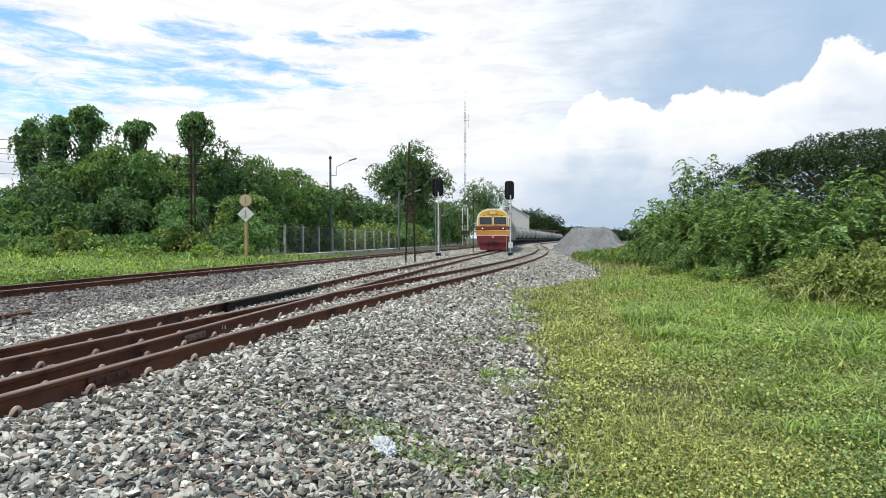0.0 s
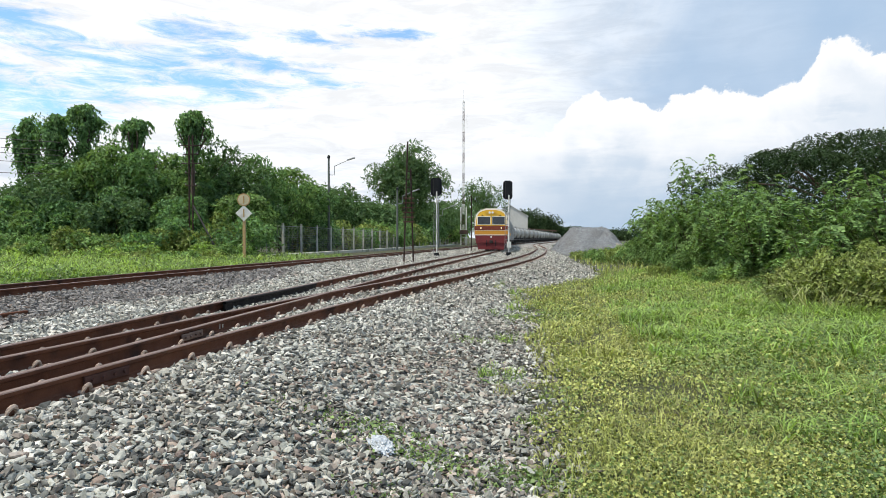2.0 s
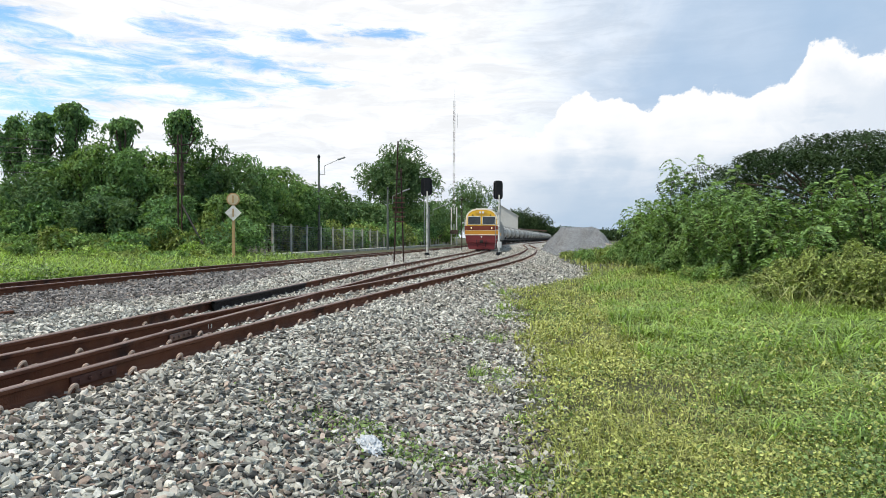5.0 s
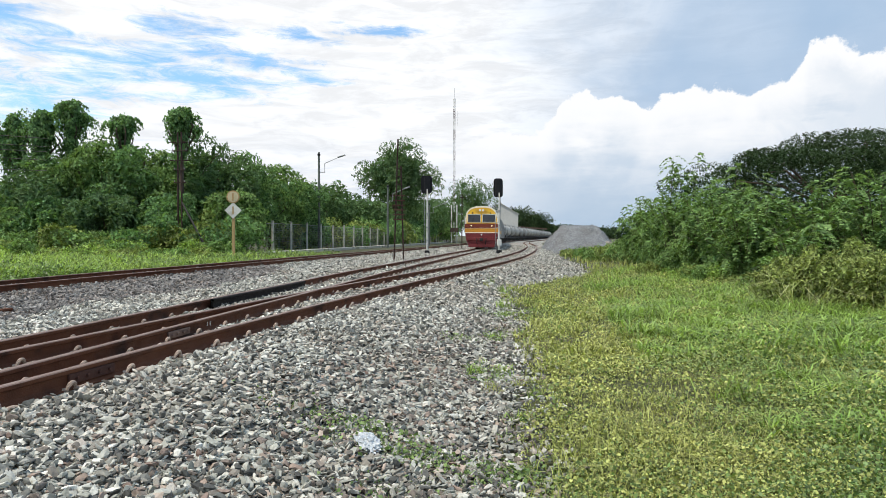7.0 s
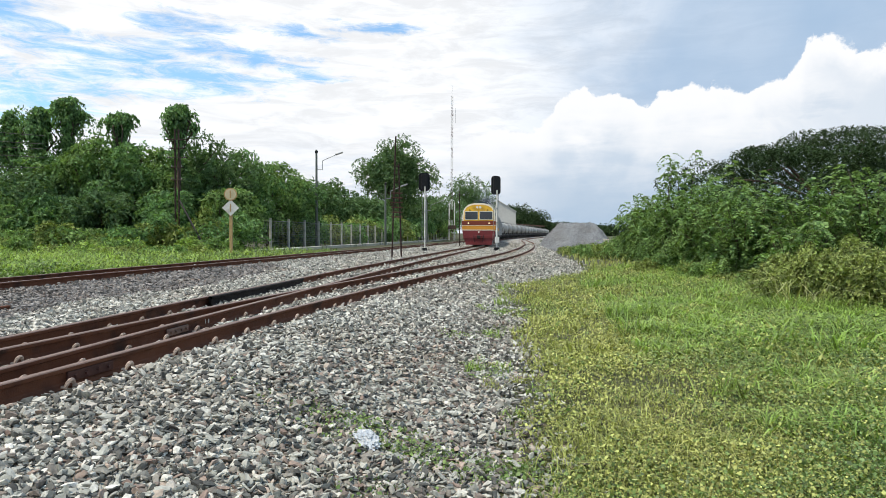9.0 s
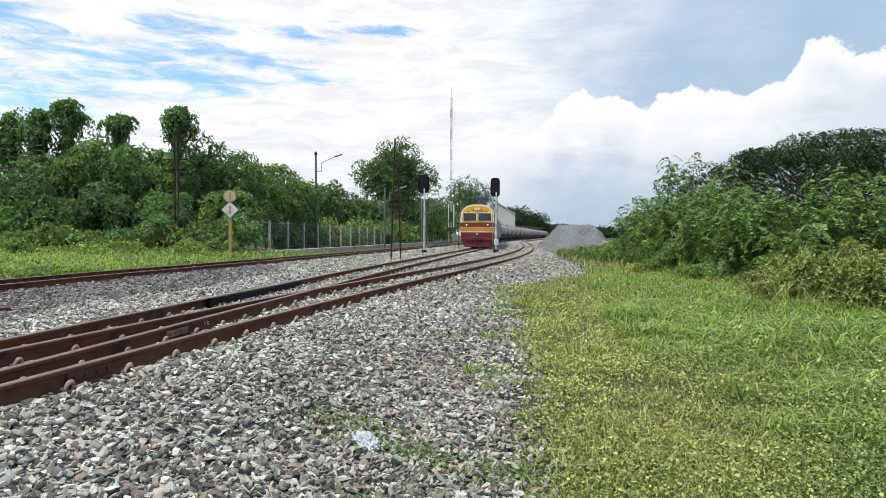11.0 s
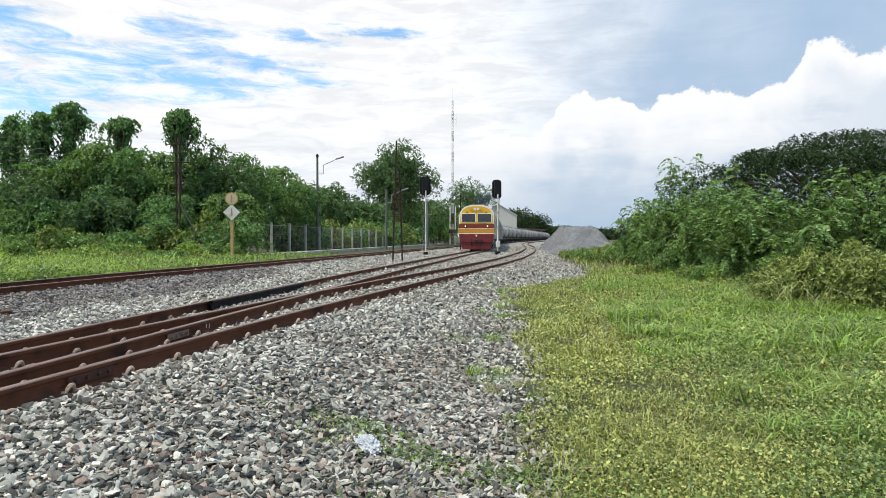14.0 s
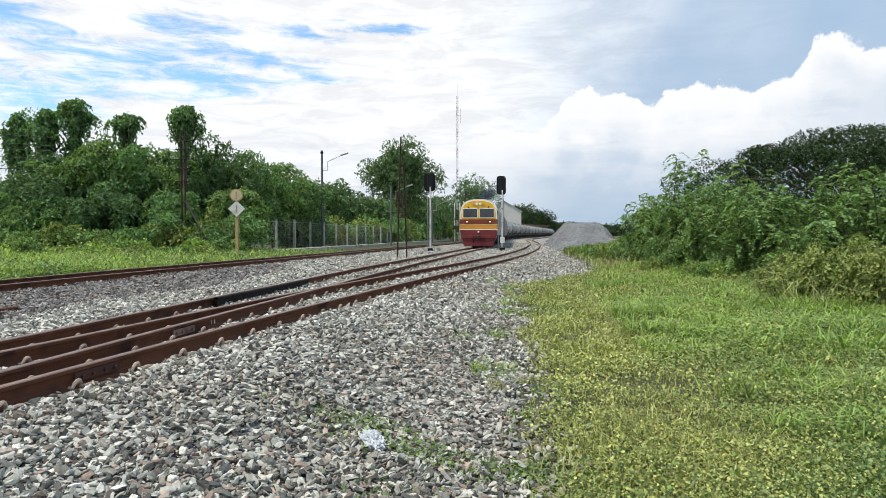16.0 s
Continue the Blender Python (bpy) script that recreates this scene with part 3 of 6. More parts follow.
def make_tracks():
    t0 = make_track(MAIN, "rusty metre-gauge main line on grey ballast", -38, 900, 30)
    t1 = make_track(TRAIN, "rusty metre-gauge track carrying the goods train", -38, 1, 44, 0.44)
    t2 = make_track(SIDING, "rusty metre-gauge siding leaving the turnout in a curve", -2, 1, 44, 0.01)
    # check rail beside the running rail, opposite the crossing
    make_rail("check_rail", TRAIN, -GAUGE / 2 + 0.10, 9.5, 13.9, t1, M_GREASE, 0.055, "greasy black check rail", False)
    bm = bmesh.new()
    for y, x, h in zip(*frames_along(TRAIN, 9.7, 13.7, 0.62)):
        box(bm, (0.05, 0.14, 0.13), (x - GAUGE / 2 + 0.05, y, 0.13), bevel=0.01)
    part("spacer_block", bm, M_GREASE, t1)
    # joints in the near running rails
    joint_bar(SIDING, 4.95, 0.46, t2, M_REDIRON)
    joint_bar(TRAIN, 6.90, 0.42, t1, M_RAILHEAD)
    for curve, yy, l, z, tr, mat, mark in ((TRAIN, 7.52, 0.012, 0.13, t1, M_CHALK, "chalk_mark"), (TRAIN, 7.59, 0.022, 0.125, t1, M_CHALK, "chalk_mark")):
        h = math.atan2(float(curve(yy + 0.1) - curve(yy - 0.1)), 0.2)
        ob = part(mark, boxed((0.006, l, 0.05), (0, 0, 0), bevel=0.002), mat, tr)
        ob.matrix_basis = pose(float(curve(yy)) + math.cos(h) * (GAUGE / 2 + 0.0125), yy - math.sin(h) * GAUGE / 2, z, 0, 0, -math.degrees(h))


make_tracks()


# ---- plants ----
def rng(seed):
    return np.random.default_rng(seed)


def leaf_cloud(g, blobs, n, size, flat=0.0, droop=0.0, inner=0.55, slim=0.5):
    """n folded leaves over the shells of ellipsoid blobs (x, y, z, rx, ry, rz)."""
    b = np.array(blobs, float)
    wgt = b[:, 3] * b[:, 5] + b[:, 3] * b[:, 4]
    k = g.choice(len(b), n, p=wgt / wgt.sum())
    d = g.normal(size=(n, 3))
    d /= np.linalg.norm(d, axis=1)[:, None]
    d[:, 2] = np.where(g.random(n) < 0.25, np.abs(d[:, 2]), d[:, 2])
    r = (inner + (1.08 - inner) * g.random(n) ** 0.6)[:, None]
    c = b[k, :3] + d * r * b[k, 3:]
    nrm = d * 0.8 + g.normal(size=(n, 3)) * 0.55
    nrm[:, 2] += 0.35 + flat
    nrm /= np.linalg.norm(nrm, axis=1)[:, None]
    # leaves hang together in arching sprays
    k = 6
    m = n // k
    nrm[:m * k] = np.repeat(nrm[:m], k, 0) + g.normal(size=(m * k, 3)) * 0.25
    nrm /= np.linalg.norm(nrm, axis=1)[:, None]
    axis = np.cross(nrm[:m * k:k], g.normal(size=(m, 3)))
    axis /= np.linalg.norm(axis, axis=1)[:, None]
    u = np.tile(np.arange(k) - 1.0, m)[:, None] * 0.42 * size
    c[:m * k] = np.repeat(c[:m], k, 0) + np.repeat(axis, k, 0) * u + g.normal(size=(m * k, 3)) * size * 0.22
    c[:m * k, 2] -= (u[:, 0] ** 2) * (0.35 + droop * 0.5) / size
    a = np.cross(nrm, g.normal(size=(n, 3)))
    a[:m * k] = a[:m * k] * 0.6 + np.repeat(axis, k, 0)
    a[:, 2] -= droop + 0.3
    a /= np.linalg.norm(a, axis=1)[:, None]
    w = np.cross(nrm, a)
    w /= np.linalg.norm(w, axis=1)[:, None]
    s = (size * (0.6 + 0.8 * g.random(n)))[:, None]
    v = np.stack([c - a * s * 0.5, c + w * s * slim * 0.5 + nrm * s * 0.1, c + a * s * 0.5 - nrm * s * 0.05, c - w * s * slim * 0.5 + nrm * s * 0.1], 1)
    return v.reshape(-1, 3), np.arange(n * 4).reshape(-1, 4)


def branchy(g, base, tips, r0, fork=0.45):
    """A tapered trunk that forks into limbs running to the tips."""
    bm = bmesh.new()
    base = Vector(base)
    mid = Vector(np.mean(np.array(tips), 0))
    top = base.lerp(mid, fork)
    top.x, top.y = base.x + (mid.x - base.x) * 0.3, base.y + (mid.y - base.y) * 0.3
    knee = base.lerp(top, 0.5) + Vector((g.normal() * r0, g.normal() * r0, 0))
    rod(bm, base - Vector((0, 0, 0.3)), knee, r0 * 1.2, r0, 9)
    rod(bm, knee, top, r0, r0 * 0.8, 9)
    for t in tips:
        t = Vector(t)
        e = top.lerp(t, 0.5) + Vector((g.normal(), g.normal(), abs(g.normal()))) * 0.12 * (t - top).length
        rod(bm, top, e, r0 * 0.5, r0 * 0.3, 6)
        rod(bm, e, t, r0 * 0.3, r0 * 0.08, 6)
    return bm


def make_tree(name, x, y, height, width, mat, leaves, size, label, seed, low=0.25, clumps=16, flat=0.0, droop=0.0, inner=0.5, clump=0.30, group="", cat="tree", trunk=None, squash=1.0, spread=(0.35, 0.75)):
    g = rng(seed)
    z0 = float(ground_z(x, y))
    t = empty(name, pose(x, y, z0), label=label, category=cat, group=group)
    hz = height * (1 - low) / 2
    cz = height * low + hz
    blobs = []
    for i in range(clumps):
        d = g.normal(size=3)
        d /= np.linalg.norm(d)
        q = spread[0] + (spread[1] - spread[0]) * g.random()
        r = width * clump * (0.6 + 0.6 * g.random())
        rz = min(r * (0.75 + 0.2 * g.random()) * squash, hz)
        zz = cz + d[2] * (hz - rz * 0.8) * min(1, q * 1.4)
        blobs.append((d[0] * width / 2 * q * 1.25, d[1] * width / 2 * q * 1.25, zz, r, r, rz))
    part("trunk", branchy(g, (0, 0, 0), [b[:3] for b in blobs[:9]], trunk or max(0.05, height * 0.022)), M_BARK, t)
    co, fa = leaf_cloud(g, blobs, leaves, size, flat, droop, inner)
    arrays("crown", co, fa, mat, t)
    return t


def make_vine_tree(x, y, height, width, drop, seed):
    """A tall bare tree smothered in climbers that hang from its top like a bell."""
    g = rng(seed)
    z0 = float(ground_z(x, y))
    t = empty("vine_covered_tree", pose(x, y, z0), label="tall narrow tree draped in hanging green climbers", category="tree", group="climber-draped trees")
    half = width / 2
    heads = []
    for k in range(11):
        f, a = k / 10, g.random() * 6.283
        q = half * (0.08 + 0.62 * f ** 0.7) * (0.6 + 0.5 * g.random())
        heads.append((math.cos(a) * q, math.sin(a) * q, height - 0.15 * width - 0.42 * drop * f * (0.6 + 0.6 * g.random()), half * (0.26 + 0.28 * g.random())))
    C, D = [], []
    for hx, hy, hz, hr in heads:
        for _ in range(14):
            # a strand arches out of the head and then falls
            a = g.random() * 6.283
            out, fall = hr * (0.2 + 1.9 * g.random() ** 2.2), drop * (0.12 + 0.88 * g.random() ** 2.2)
            q = np.linspace(0, 1, 30) ** 0.8
            rr = out * (1 - (1 - q) ** 2.0)
            zz = hz + 0.35 * out * np.sin(q * 2.4) - fall * np.clip(q - 0.2, 0, 1) ** 1.5 - 0.2 * rr
            c = np.stack([hx + np.cos(a) * rr, hy + np.sin(a) * rr, zz], 1) + g.normal(size=(30, 3)) * (0.03 + 0.07 * (1 - q))[:, None]
            d = np.stack([np.full(30, math.cos(a)), np.full(30, math.sin(a)), np.full(30, 0.35)], 1) + g.normal(size=(30, 3)) * 0.5
            C.append(c)
            D.append(d)
    # climbers thick on the trunk itself
    for _ in range(60):
        a, z1 = g.random() * 6.283, height - drop * (0.15 + 1.1 * g.random())
        q = np.linspace(0, 1, 22)
        rr = half * (0.28 + 0.22 * g.random()) * (0.7 + 0.3 * np.sin(q * 5 + a))
        C.append(np.stack([np.cos(a) * rr, np.sin(a) * rr, z1 - q * 0.9], 1) + g.normal(size=(22, 3)) * 0.10)
        D.append(np.stack([np.full(22, math.cos(a)), np.full(22, math.sin(a)), np.full(22, 0.4)], 1) + g.normal(size=(22, 3)) * 0.4)
    c, nrm = np.concatenate(C), np.concatenate(D)
    nrm /= np.linalg.norm(nrm, axis=1)[:, None]
    n = len(c)
    ax = g.normal(size=(n, 3)) * 0.45 + np.array([0, 0, -1.0])
    ax /= np.linalg.norm(ax, axis=1)[:, None]
    w = np.cross(nrm, ax)
    w /= np.linalg.norm(w, axis=1)[:, None]
    l = (0.16 + 0.14 * g.random(n))[:, None]
    v = np.stack([c, c + ax * l * 0.45 + w * l * 0.33 + nrm * l * 0.12, c + ax * l, c + ax * l * 0.45 - w * l * 0.33 + nrm * l * 0.12], 1).reshape(-1, 3)
    part("trunk", branchy(g, (0, 0, 0), [h[:3] for h in heads], 0.16, 0.7), M_BARK, t)
    arrays("crown", v, np.arange(n * 4).reshape(-1, 4), M_LEAF, t)


def on_bearing(ray, y):
    """x at depth y on a numbered sight line from the camera's stand: 784 is straight ahead."""
    return (ray - 784) / 1120 * y


def make_woods():
    big = [(5, 43, 4.4, 6.0, 11), (85, 44, 5.6, 6.5, 12), (140, 47, 8.0, 6.2, 13), (190, 46, 8.9, 6.0, 25), (245, 46, 8.5, 5.8, 14), (300, 47, 7.9, 5.6, 15), (352, 48, 8.0, 5.5, 26), (405, 48, 9.0, 6.0, 16),
           (455, 50, 8.5, 6.0, 17), (500, 54, 7.9, 5.6, 18), (545, 58, 7.0, 5.2, 19), (-70, 43, 4.8, 8.0, 20), (-160, 45, 6.0, 9.0, 21),
           (50, 52, 6.0, 8.0, 22), (215, 53, 8.0, 8.0, 27), (290, 53, 7.2, 8.0, 23), (370, 52, 7.6, 8.0, 24), (430, 44, 4.6, 4.0, 28), (320, 43, 4.4, 4.2, 29), (215, 42, 4.2, 4.4, 30), (120, 42, 3.8, 4.4, 36), (20, 41, 3.4, 4.4, 37)]
    mats = (M_LEAF, M_LEAF_MID, M_LEAF, M_LEAF_LIGHT, M_LEAF, M_LEAF_LIGHT)
    for i, (ray, y, h, w, s) in enumerate(big):
        make_tree("broadleaf_tree", on_bearing(ray, y), y, h, w, mats[i % 6 if i % 6 != 4 or i % 4 == 0 else 0], 12000, 0.245, "dense green broadleaf tree in a thicket", s, low=0.05, clumps=44, inner=0.68, clump=0.15, group="thicket trees")
    for ray, y, h, w, drop, s in [(56, 46, 10.2, 2.7, 5.4, 31), (100, 46, 10.5, 2.8, 5.2, 35), (154, 47, 11.5, 3.0, 3.4, 32), (244, 48, 10.5, 2.2, 2.0, 33), (346, 45, 10.4, 2.15, 2.4, 34)]:
        make_vine_tree(on_bearing(ray, y), y, h, w, drop, s)
    # low scrub along the foot of the thicket
    g = rng(40)
    for i, ray in enumerate(range(-130, 470, 30)):
        y = 37.5 + g.random() * 3.5
        make_tree("scrub_bush", on_bearing(ray + g.normal() * 12, y), y, 0.9 + g.random() ** 2 * 2.2, 2.4 + g.random() * 1.4, (M_LEAF_OLIVE, M_LEAF, M_LEAF_LIGHT)[i % 3], 2000, 0.22, "low scrubby green bush at the edge of the thicket", 50 + i, low=0.0, clumps=14, clump=0.19, group="scrub bushes", cat="bush")
    for i, ray in enumerate(range(-110, 430, 27)):
        y = 31.5 + g.random() * 5
        make_tree("weed_clump", on_bearing(ray + g.normal() * 12, y), y, 0.5 + g.random() ** 2 * 0.8, 1.6 + g.random(), (M_LEAF_OLIVE, M_LEAF_LIGHT, M_GRASS_LONG)[i % 3], 1100, 0.16, "rank weed clump in the grass beyond the main line", 130 + i, low=0.0, clumps=9, clump=0.2, group="trackside weed clumps", cat="weeds", trunk=0.02)
    for i, ray in enumerate(range(524, 812, 15)):
        y = 19.13 / (0.158 - (ray - 784) / 1120) + 6 + 3 * g.random()
        make_tree("scrub_bush", on_bearing(ray, y), y, 0.6 + 0.032 * y * (0.6 + 0.8 * g.random()), 0.05 * y + 1.0, (M_LEAF, M_LEAF_OLIVE, M_LEAF_LIGHT, M_LEAF)[i % 4], 2000, 0.14 + 0.0026 * y, "leafy bush growing behind the wire fence", 80 + i, low=0.0, clumps=14, clump=0.19, group="bushes behind the fence", cat="bush")
    for ray, y, h, w, s in [(585, 84, 9.0, 8.0, 101), (612, 92, 8.0, 8.0, 102), (645, 100, 8.0, 9.0, 103), (668, 96, 7.2, 8.0, 104), (790, 142, 10.6, 11.0, 105), (815, 165, 11.8, 13.0, 106), (765, 128, 9.8, 9.0, 107), (718, 124, 9.0, 10.0, 108), (742, 130, 9.5, 10.0, 109)]:
        make_tree("distant_tree", on_bearing(ray, y), y, h, w, M_LEAF_MID, 5500, 0.5, "dark green tree standing farther off", s, low=0.1, clumps=14, group="distant trees")
    make_tree("round_tree", on_bearing(724, 112), 112, 19.6, 15.0, M_LEAF_MID, 32000, 0.42, "large round-crowned dark green tree behind the fence", 121, low=0.10, clumps=75, inner=0.5, clump=0.17, spread=(0.10, 0.66))
    make_tree("sparse_tree", on_bearing(857, 190), 190, 20.5, 13.5, M_LEAF_MID, 9000, 0.48, "thin-crowned olive green tree beyond the train", 111, low=0.25, clumps=16, inner=0.3)
    for ray, y, h, w, s in [(922, 445, 21.5, 22, 112), (938, 455, 24.0, 26, 113), (960, 470, 21.0, 22, 116), (975, 470, 13.5, 15, 118), (1008, 480, 11.0, 18, 114), (1030, 500, 10, 16, 115), (1100, 420, 7.5, 24, 117)]:
        make_tree("far_tree", on_bearing(ray, y), y, h, w, M_LEAF_SHADED, 5000, 1.2, "hazy dark tree far down the line", s, low=0.05, clumps=22, group="far trees")


def blades(g, x, y, z, h, width, lean):
    """Grass blades: bent tapered strips of two quads."""
    n = len(x)
    a = g.random(n) * 6.283
    dx, dy = np.cos(a), np.sin(a)
    ln = lean * (0.4 + g.random(n))
    base = np.stack([x, y, z], 1)
    side = np.stack([-dy, dx, np.zeros(n)], 1) * (width * (0.6 + 0.8 * g.random(n)))[:, None] / 2
    out = np.stack([dx, dy, np.zeros(n)], 1)
    up = np.array([0, 0, 1.0])
    m = base + out * (h * ln * 0.35)[:, None] + up * (h * 0.6)[:, None]
    t = base + out * (h * ln)[:, None] + up * (h * (1.0 - 0.3 * ln))[:, None]
    v = np.stack([base - side, base + side, m - side * 0.8, m + side * 0.8, t - side * 0.1, t + side * 0.1], 1).reshape(-1, 3)
    i = np.arange(n)[:, None] * 6
    f = np.concatenate([i + np.array([0, 1, 3, 2]), i + np.array([2, 3, 5, 4])], 0)
    return v, f


def make_frond_shrub(x, y, height, width, stems, seed):
    """A shrub of arching stems that carry drooping fronds of paired leaflets."""
    g = rng(seed)
    z0 = float(ground_z(x, y))
    t = empty("feathery_shrub", pose(x, y, z0), label="bright green feathery-leaved shrub by the meadow", category="shrub", group="feathery shrubs")
    bm = bmesh.new()
    V = []
    for i in range(stems):
        a = g.random() * 6.283
        reach, hh = width * (0.15 + 0.5 * g.random()), height * (0.35 + 0.65 * g.random() ** 0.7)
        pt = [Vector((math.cos(a) * reach * q ** 1.4, math.sin(a) * reach * q ** 1.4, hh * (1.08 * q - 0.08 * q ** 3))) for q in (0, 0.35, 0.7, 1.0)]
        for k in range(3):
            rod(bm, pt[k], pt[k + 1], 0.022 * (1 - 0.28 * k), 0.022 * (0.72 - 0.28 * k), 5)
        fronds = max(12, int(7.5 * hh))
        for k in range(fronds):
            q = 0.12 + 0.90 * (k + g.random()) / fronds
            p = np.array([math.cos(a) * reach * q ** 1.4, math.sin(a) * reach * q ** 1.4, hh * (1.08 * q - 0.08 * q ** 3)])
            b = g.random() * 6.283
            d = np.array([math.cos(b), math.sin(b), 0.0])
            ln = 0.40 + 0.30 * g.random()
            sp = np.linspace(0.10, 1.0, 12)
            rise = 1.0 * g.random()
            c = p + d * (sp * ln)[:, None] * 0.9 + np.array([0, 0, 1.0]) * (rise * sp - (0.5 + rise) * sp ** 2)[:, None] * ln
            sd = np.array([-d[1], d[0], 0.0])
            for w in (-1, 1):
                ax = sd * w * 0.75 + d * 0.45 + np.array([0, 0, -0.4]) + g.normal(size=(12, 3)) * 0.32
                l = 0.108 * (1.05 - 0.45 * sp)[:, None]
                tip = c + ax * l
                wd = np.cross(ax, np.array([0, 0, 1.0]) + g.normal(size=3) * 0.5) * l * 0.30
                md = c + ax * l * 0.5
                V.append(np.stack([c, md + wd, tip, md - wd], 1).reshape(-1, 3))
    part("trunk", bm, M_BARK, t)
    v = np.concatenate(V)
    arrays("crown", v, np.arange(len(v)).reshape(-1, 4), M_LEAF_LIGHT, t)


def make_rain_tree(x, y, height, reach, leaves, seed):
    """An umbrella crown: flat leafy pads in layers over wide-spreading limbs."""
    g = rng(seed)
    t = empty("rain_tree", pose(x, y, float(ground_z(x, y))), label="huge rain tree with a broad umbrella crown, shade in leaf colour", category="tree", group="rain trees")
    pads = []
    for layer, n in ((0.0, 75), (1.5, 50), (3.2, 30)):
        for _ in range(n):
            a, q = g.random() * 6.283, math.sqrt(g.random())
            r = reach * q * (1.0 - 0.04 * layer) * (0.95 + 0.1 * math.sin(3 * a + seed))
            size = 1.1 + 0.9 * g.random()
            pads.append((r * math.cos(a), r * math.sin(a), height - 0.8 - layer - 5.2 * q ** 1.9 + g.normal() * 0.3, size * 1.25, size * 1.25, size * 0.55))
    part("trunk", branchy(g, (0, 0, 0), [p[:3] for p in pads[::12]], 0.36, 0.55), M_BARK, t)
    co, fa = leaf_cloud(g, pads, leaves, 0.24, 1.6, 0.0, 0.78)
    arrays("crown", co, fa, M_LEAF_SHADED, t)


def make_right_side():
    for ray, y, h, w, s, n in [(1205, 27, 3.3, 2.8, 210, 40), (1174, 29, 3.5, 2.5, 213, 40), (1245, 24, 3.5, 2.8, 202, 30), (1300, 21.5, 3.75, 2.4, 203, 44), (1345, 19, 2.75, 2.2, 204, 40),
                              (1395, 20, 2.2, 2.0, 205, 30), (1468, 18.5, 2.75, 1.8, 206, 32), (1520, 20, 2.0, 2.2, 207, 26), (1585, 18, 3.6, 2.2, 208, 30), (1240, 24, 5.2, 1.0, 214, 7), (1205, 24.5, 4.6, 1.0, 215, 6), (1306, 21, 4.45, 1.0, 216, 7), (1492, 18.6, 3.3, 1.5, 217, 14), (1380, 19.2, 3.1, 1.2, 218, 10), (1250, 25, 2.5, 3.2, 209, 34), (1330, 22, 2.6, 3.0, 211, 34), (1430, 17.5, 2.0, 2.0, 212, 26)]:
        make_frond_shrub(on_bearing(ray, y), y, h, w, int(n * 0.8), s)
    for ray, y, h, w, s in [(1172, 30, 3.1, 2.6, 251), (1215, 27, 2.6, 3.0, 252), (1275, 24, 2.6, 2.6, 253), (1330, 21, 2.1, 2.0, 254), (1410, 22, 1.9, 2.2, 255), (1475, 21, 2.2, 2.0, 256), (1560, 20, 2.1, 2.4, 257)]:
        make_tree("leafy_shrub", on_bearing(ray, y), y, h, w, M_LEAF_LIGHT, 9000, 0.12, "bright green leafy shrub by the meadow", s, low=0.0, clumps=22, clump=0.17, inner=0.5, droop=0.4, group="leafy shrubs", cat="shrub", trunk=0.05)
    for ray, y, h, w, s in [(1156, 29.5, 3.2, 2.1, 281), (1192, 26.0, 1.8, 2.0, 282), (1232, 23.5, 1.45, 1.8, 283)]:
        make_tree("leafy_shrub", on_bearing(ray, y), y, h, w, M_LEAF_LIGHT, 4200, 0.11, "bright green leafy shrub by the meadow", s, low=0.0, clumps=24, clump=0.15, inner=0.4, droop=0.5, group="leafy shrubs", cat="shrub", trunk=0.04)
    for ray, y, h, w, s in [(1432, 13.0, 0.95, 1.2, 221), (1482, 12.6, 1.25, 1.4, 222), (1535, 12.2, 1.35, 1.5, 223), (1590, 11.8, 1.4, 1.6, 224), (1402, 14.4, 0.95, 1.2, 225), (1458, 14.2, 1.45, 1.4, 226), (1522, 14.4, 1.6, 1.6, 227), (1570, 13.4, 1.5, 1.6, 228)]:
        make_tree("tangled_bush", on_bearing(ray, y), y, h, w, M_LEAF_BUSH, 6500, 0.072, "olive tangled bush with dry stems beside the grass", s, low=0.0, clumps=46, clump=0.10, inner=0.5, droop=0.2, flat=0.4, group="tangled bushes", cat="bush", trunk=0.025)
    gd = rng(261)
    n = 1300
    y = 11.2 + 2.6 * gd.random(n)
    x = on_bearing(1395 + 190 * gd.random(n), y)
    v, f = blades(gd, x, y, ground_z(x, y), 0.25 + 0.35 * gd.random(n), 0.014, 1.5)
    tagged(arrays("long_grass", v, f, M_GRASS_LONG), "long green grass at the foot of the tangled bushes", "grass", kind="stuff")
    n = 420
    y = 11.6 + 3.2 * gd.random(n)
    x = on_bearing(1400 + 185 * gd.random(n), y)
    v, f = blades(gd, x, y, ground_z(x, y), 0.5 + 0.7 * gd.random(n), 0.016, 1.6)
    tagged(arrays("dry_grass", v, f, M_DRY), "tall dry stems arching out of the tangled bushes", "grass", kind="stuff")
    g = rng(260)
    for i, (ray, y, h) in enumerate([(1046, 50, 0.6), (1068, 49, 0.8), (1090, 48, 0.9), (1113, 50, 1.1), (1133, 52, 1.5), (1125, 50, 1.7), (1140, 46, 1.7), (1075, 42, 0.7), (1100, 40, 1.0), (1125, 38, 1.2), (1150, 36, 1.3)]):
        make_tree("weed_clump", on_bearing(ray, y), y, h, 2.2, (M_LEAF_OLIVE, M_LEAF_LIGHT)[i % 2], 1500, 0.16, "rank green weed clump at the meadow's far edge", 270 + i, low=0.0, clumps=9, group="far weed clumps", cat="weeds", trunk=0.03)
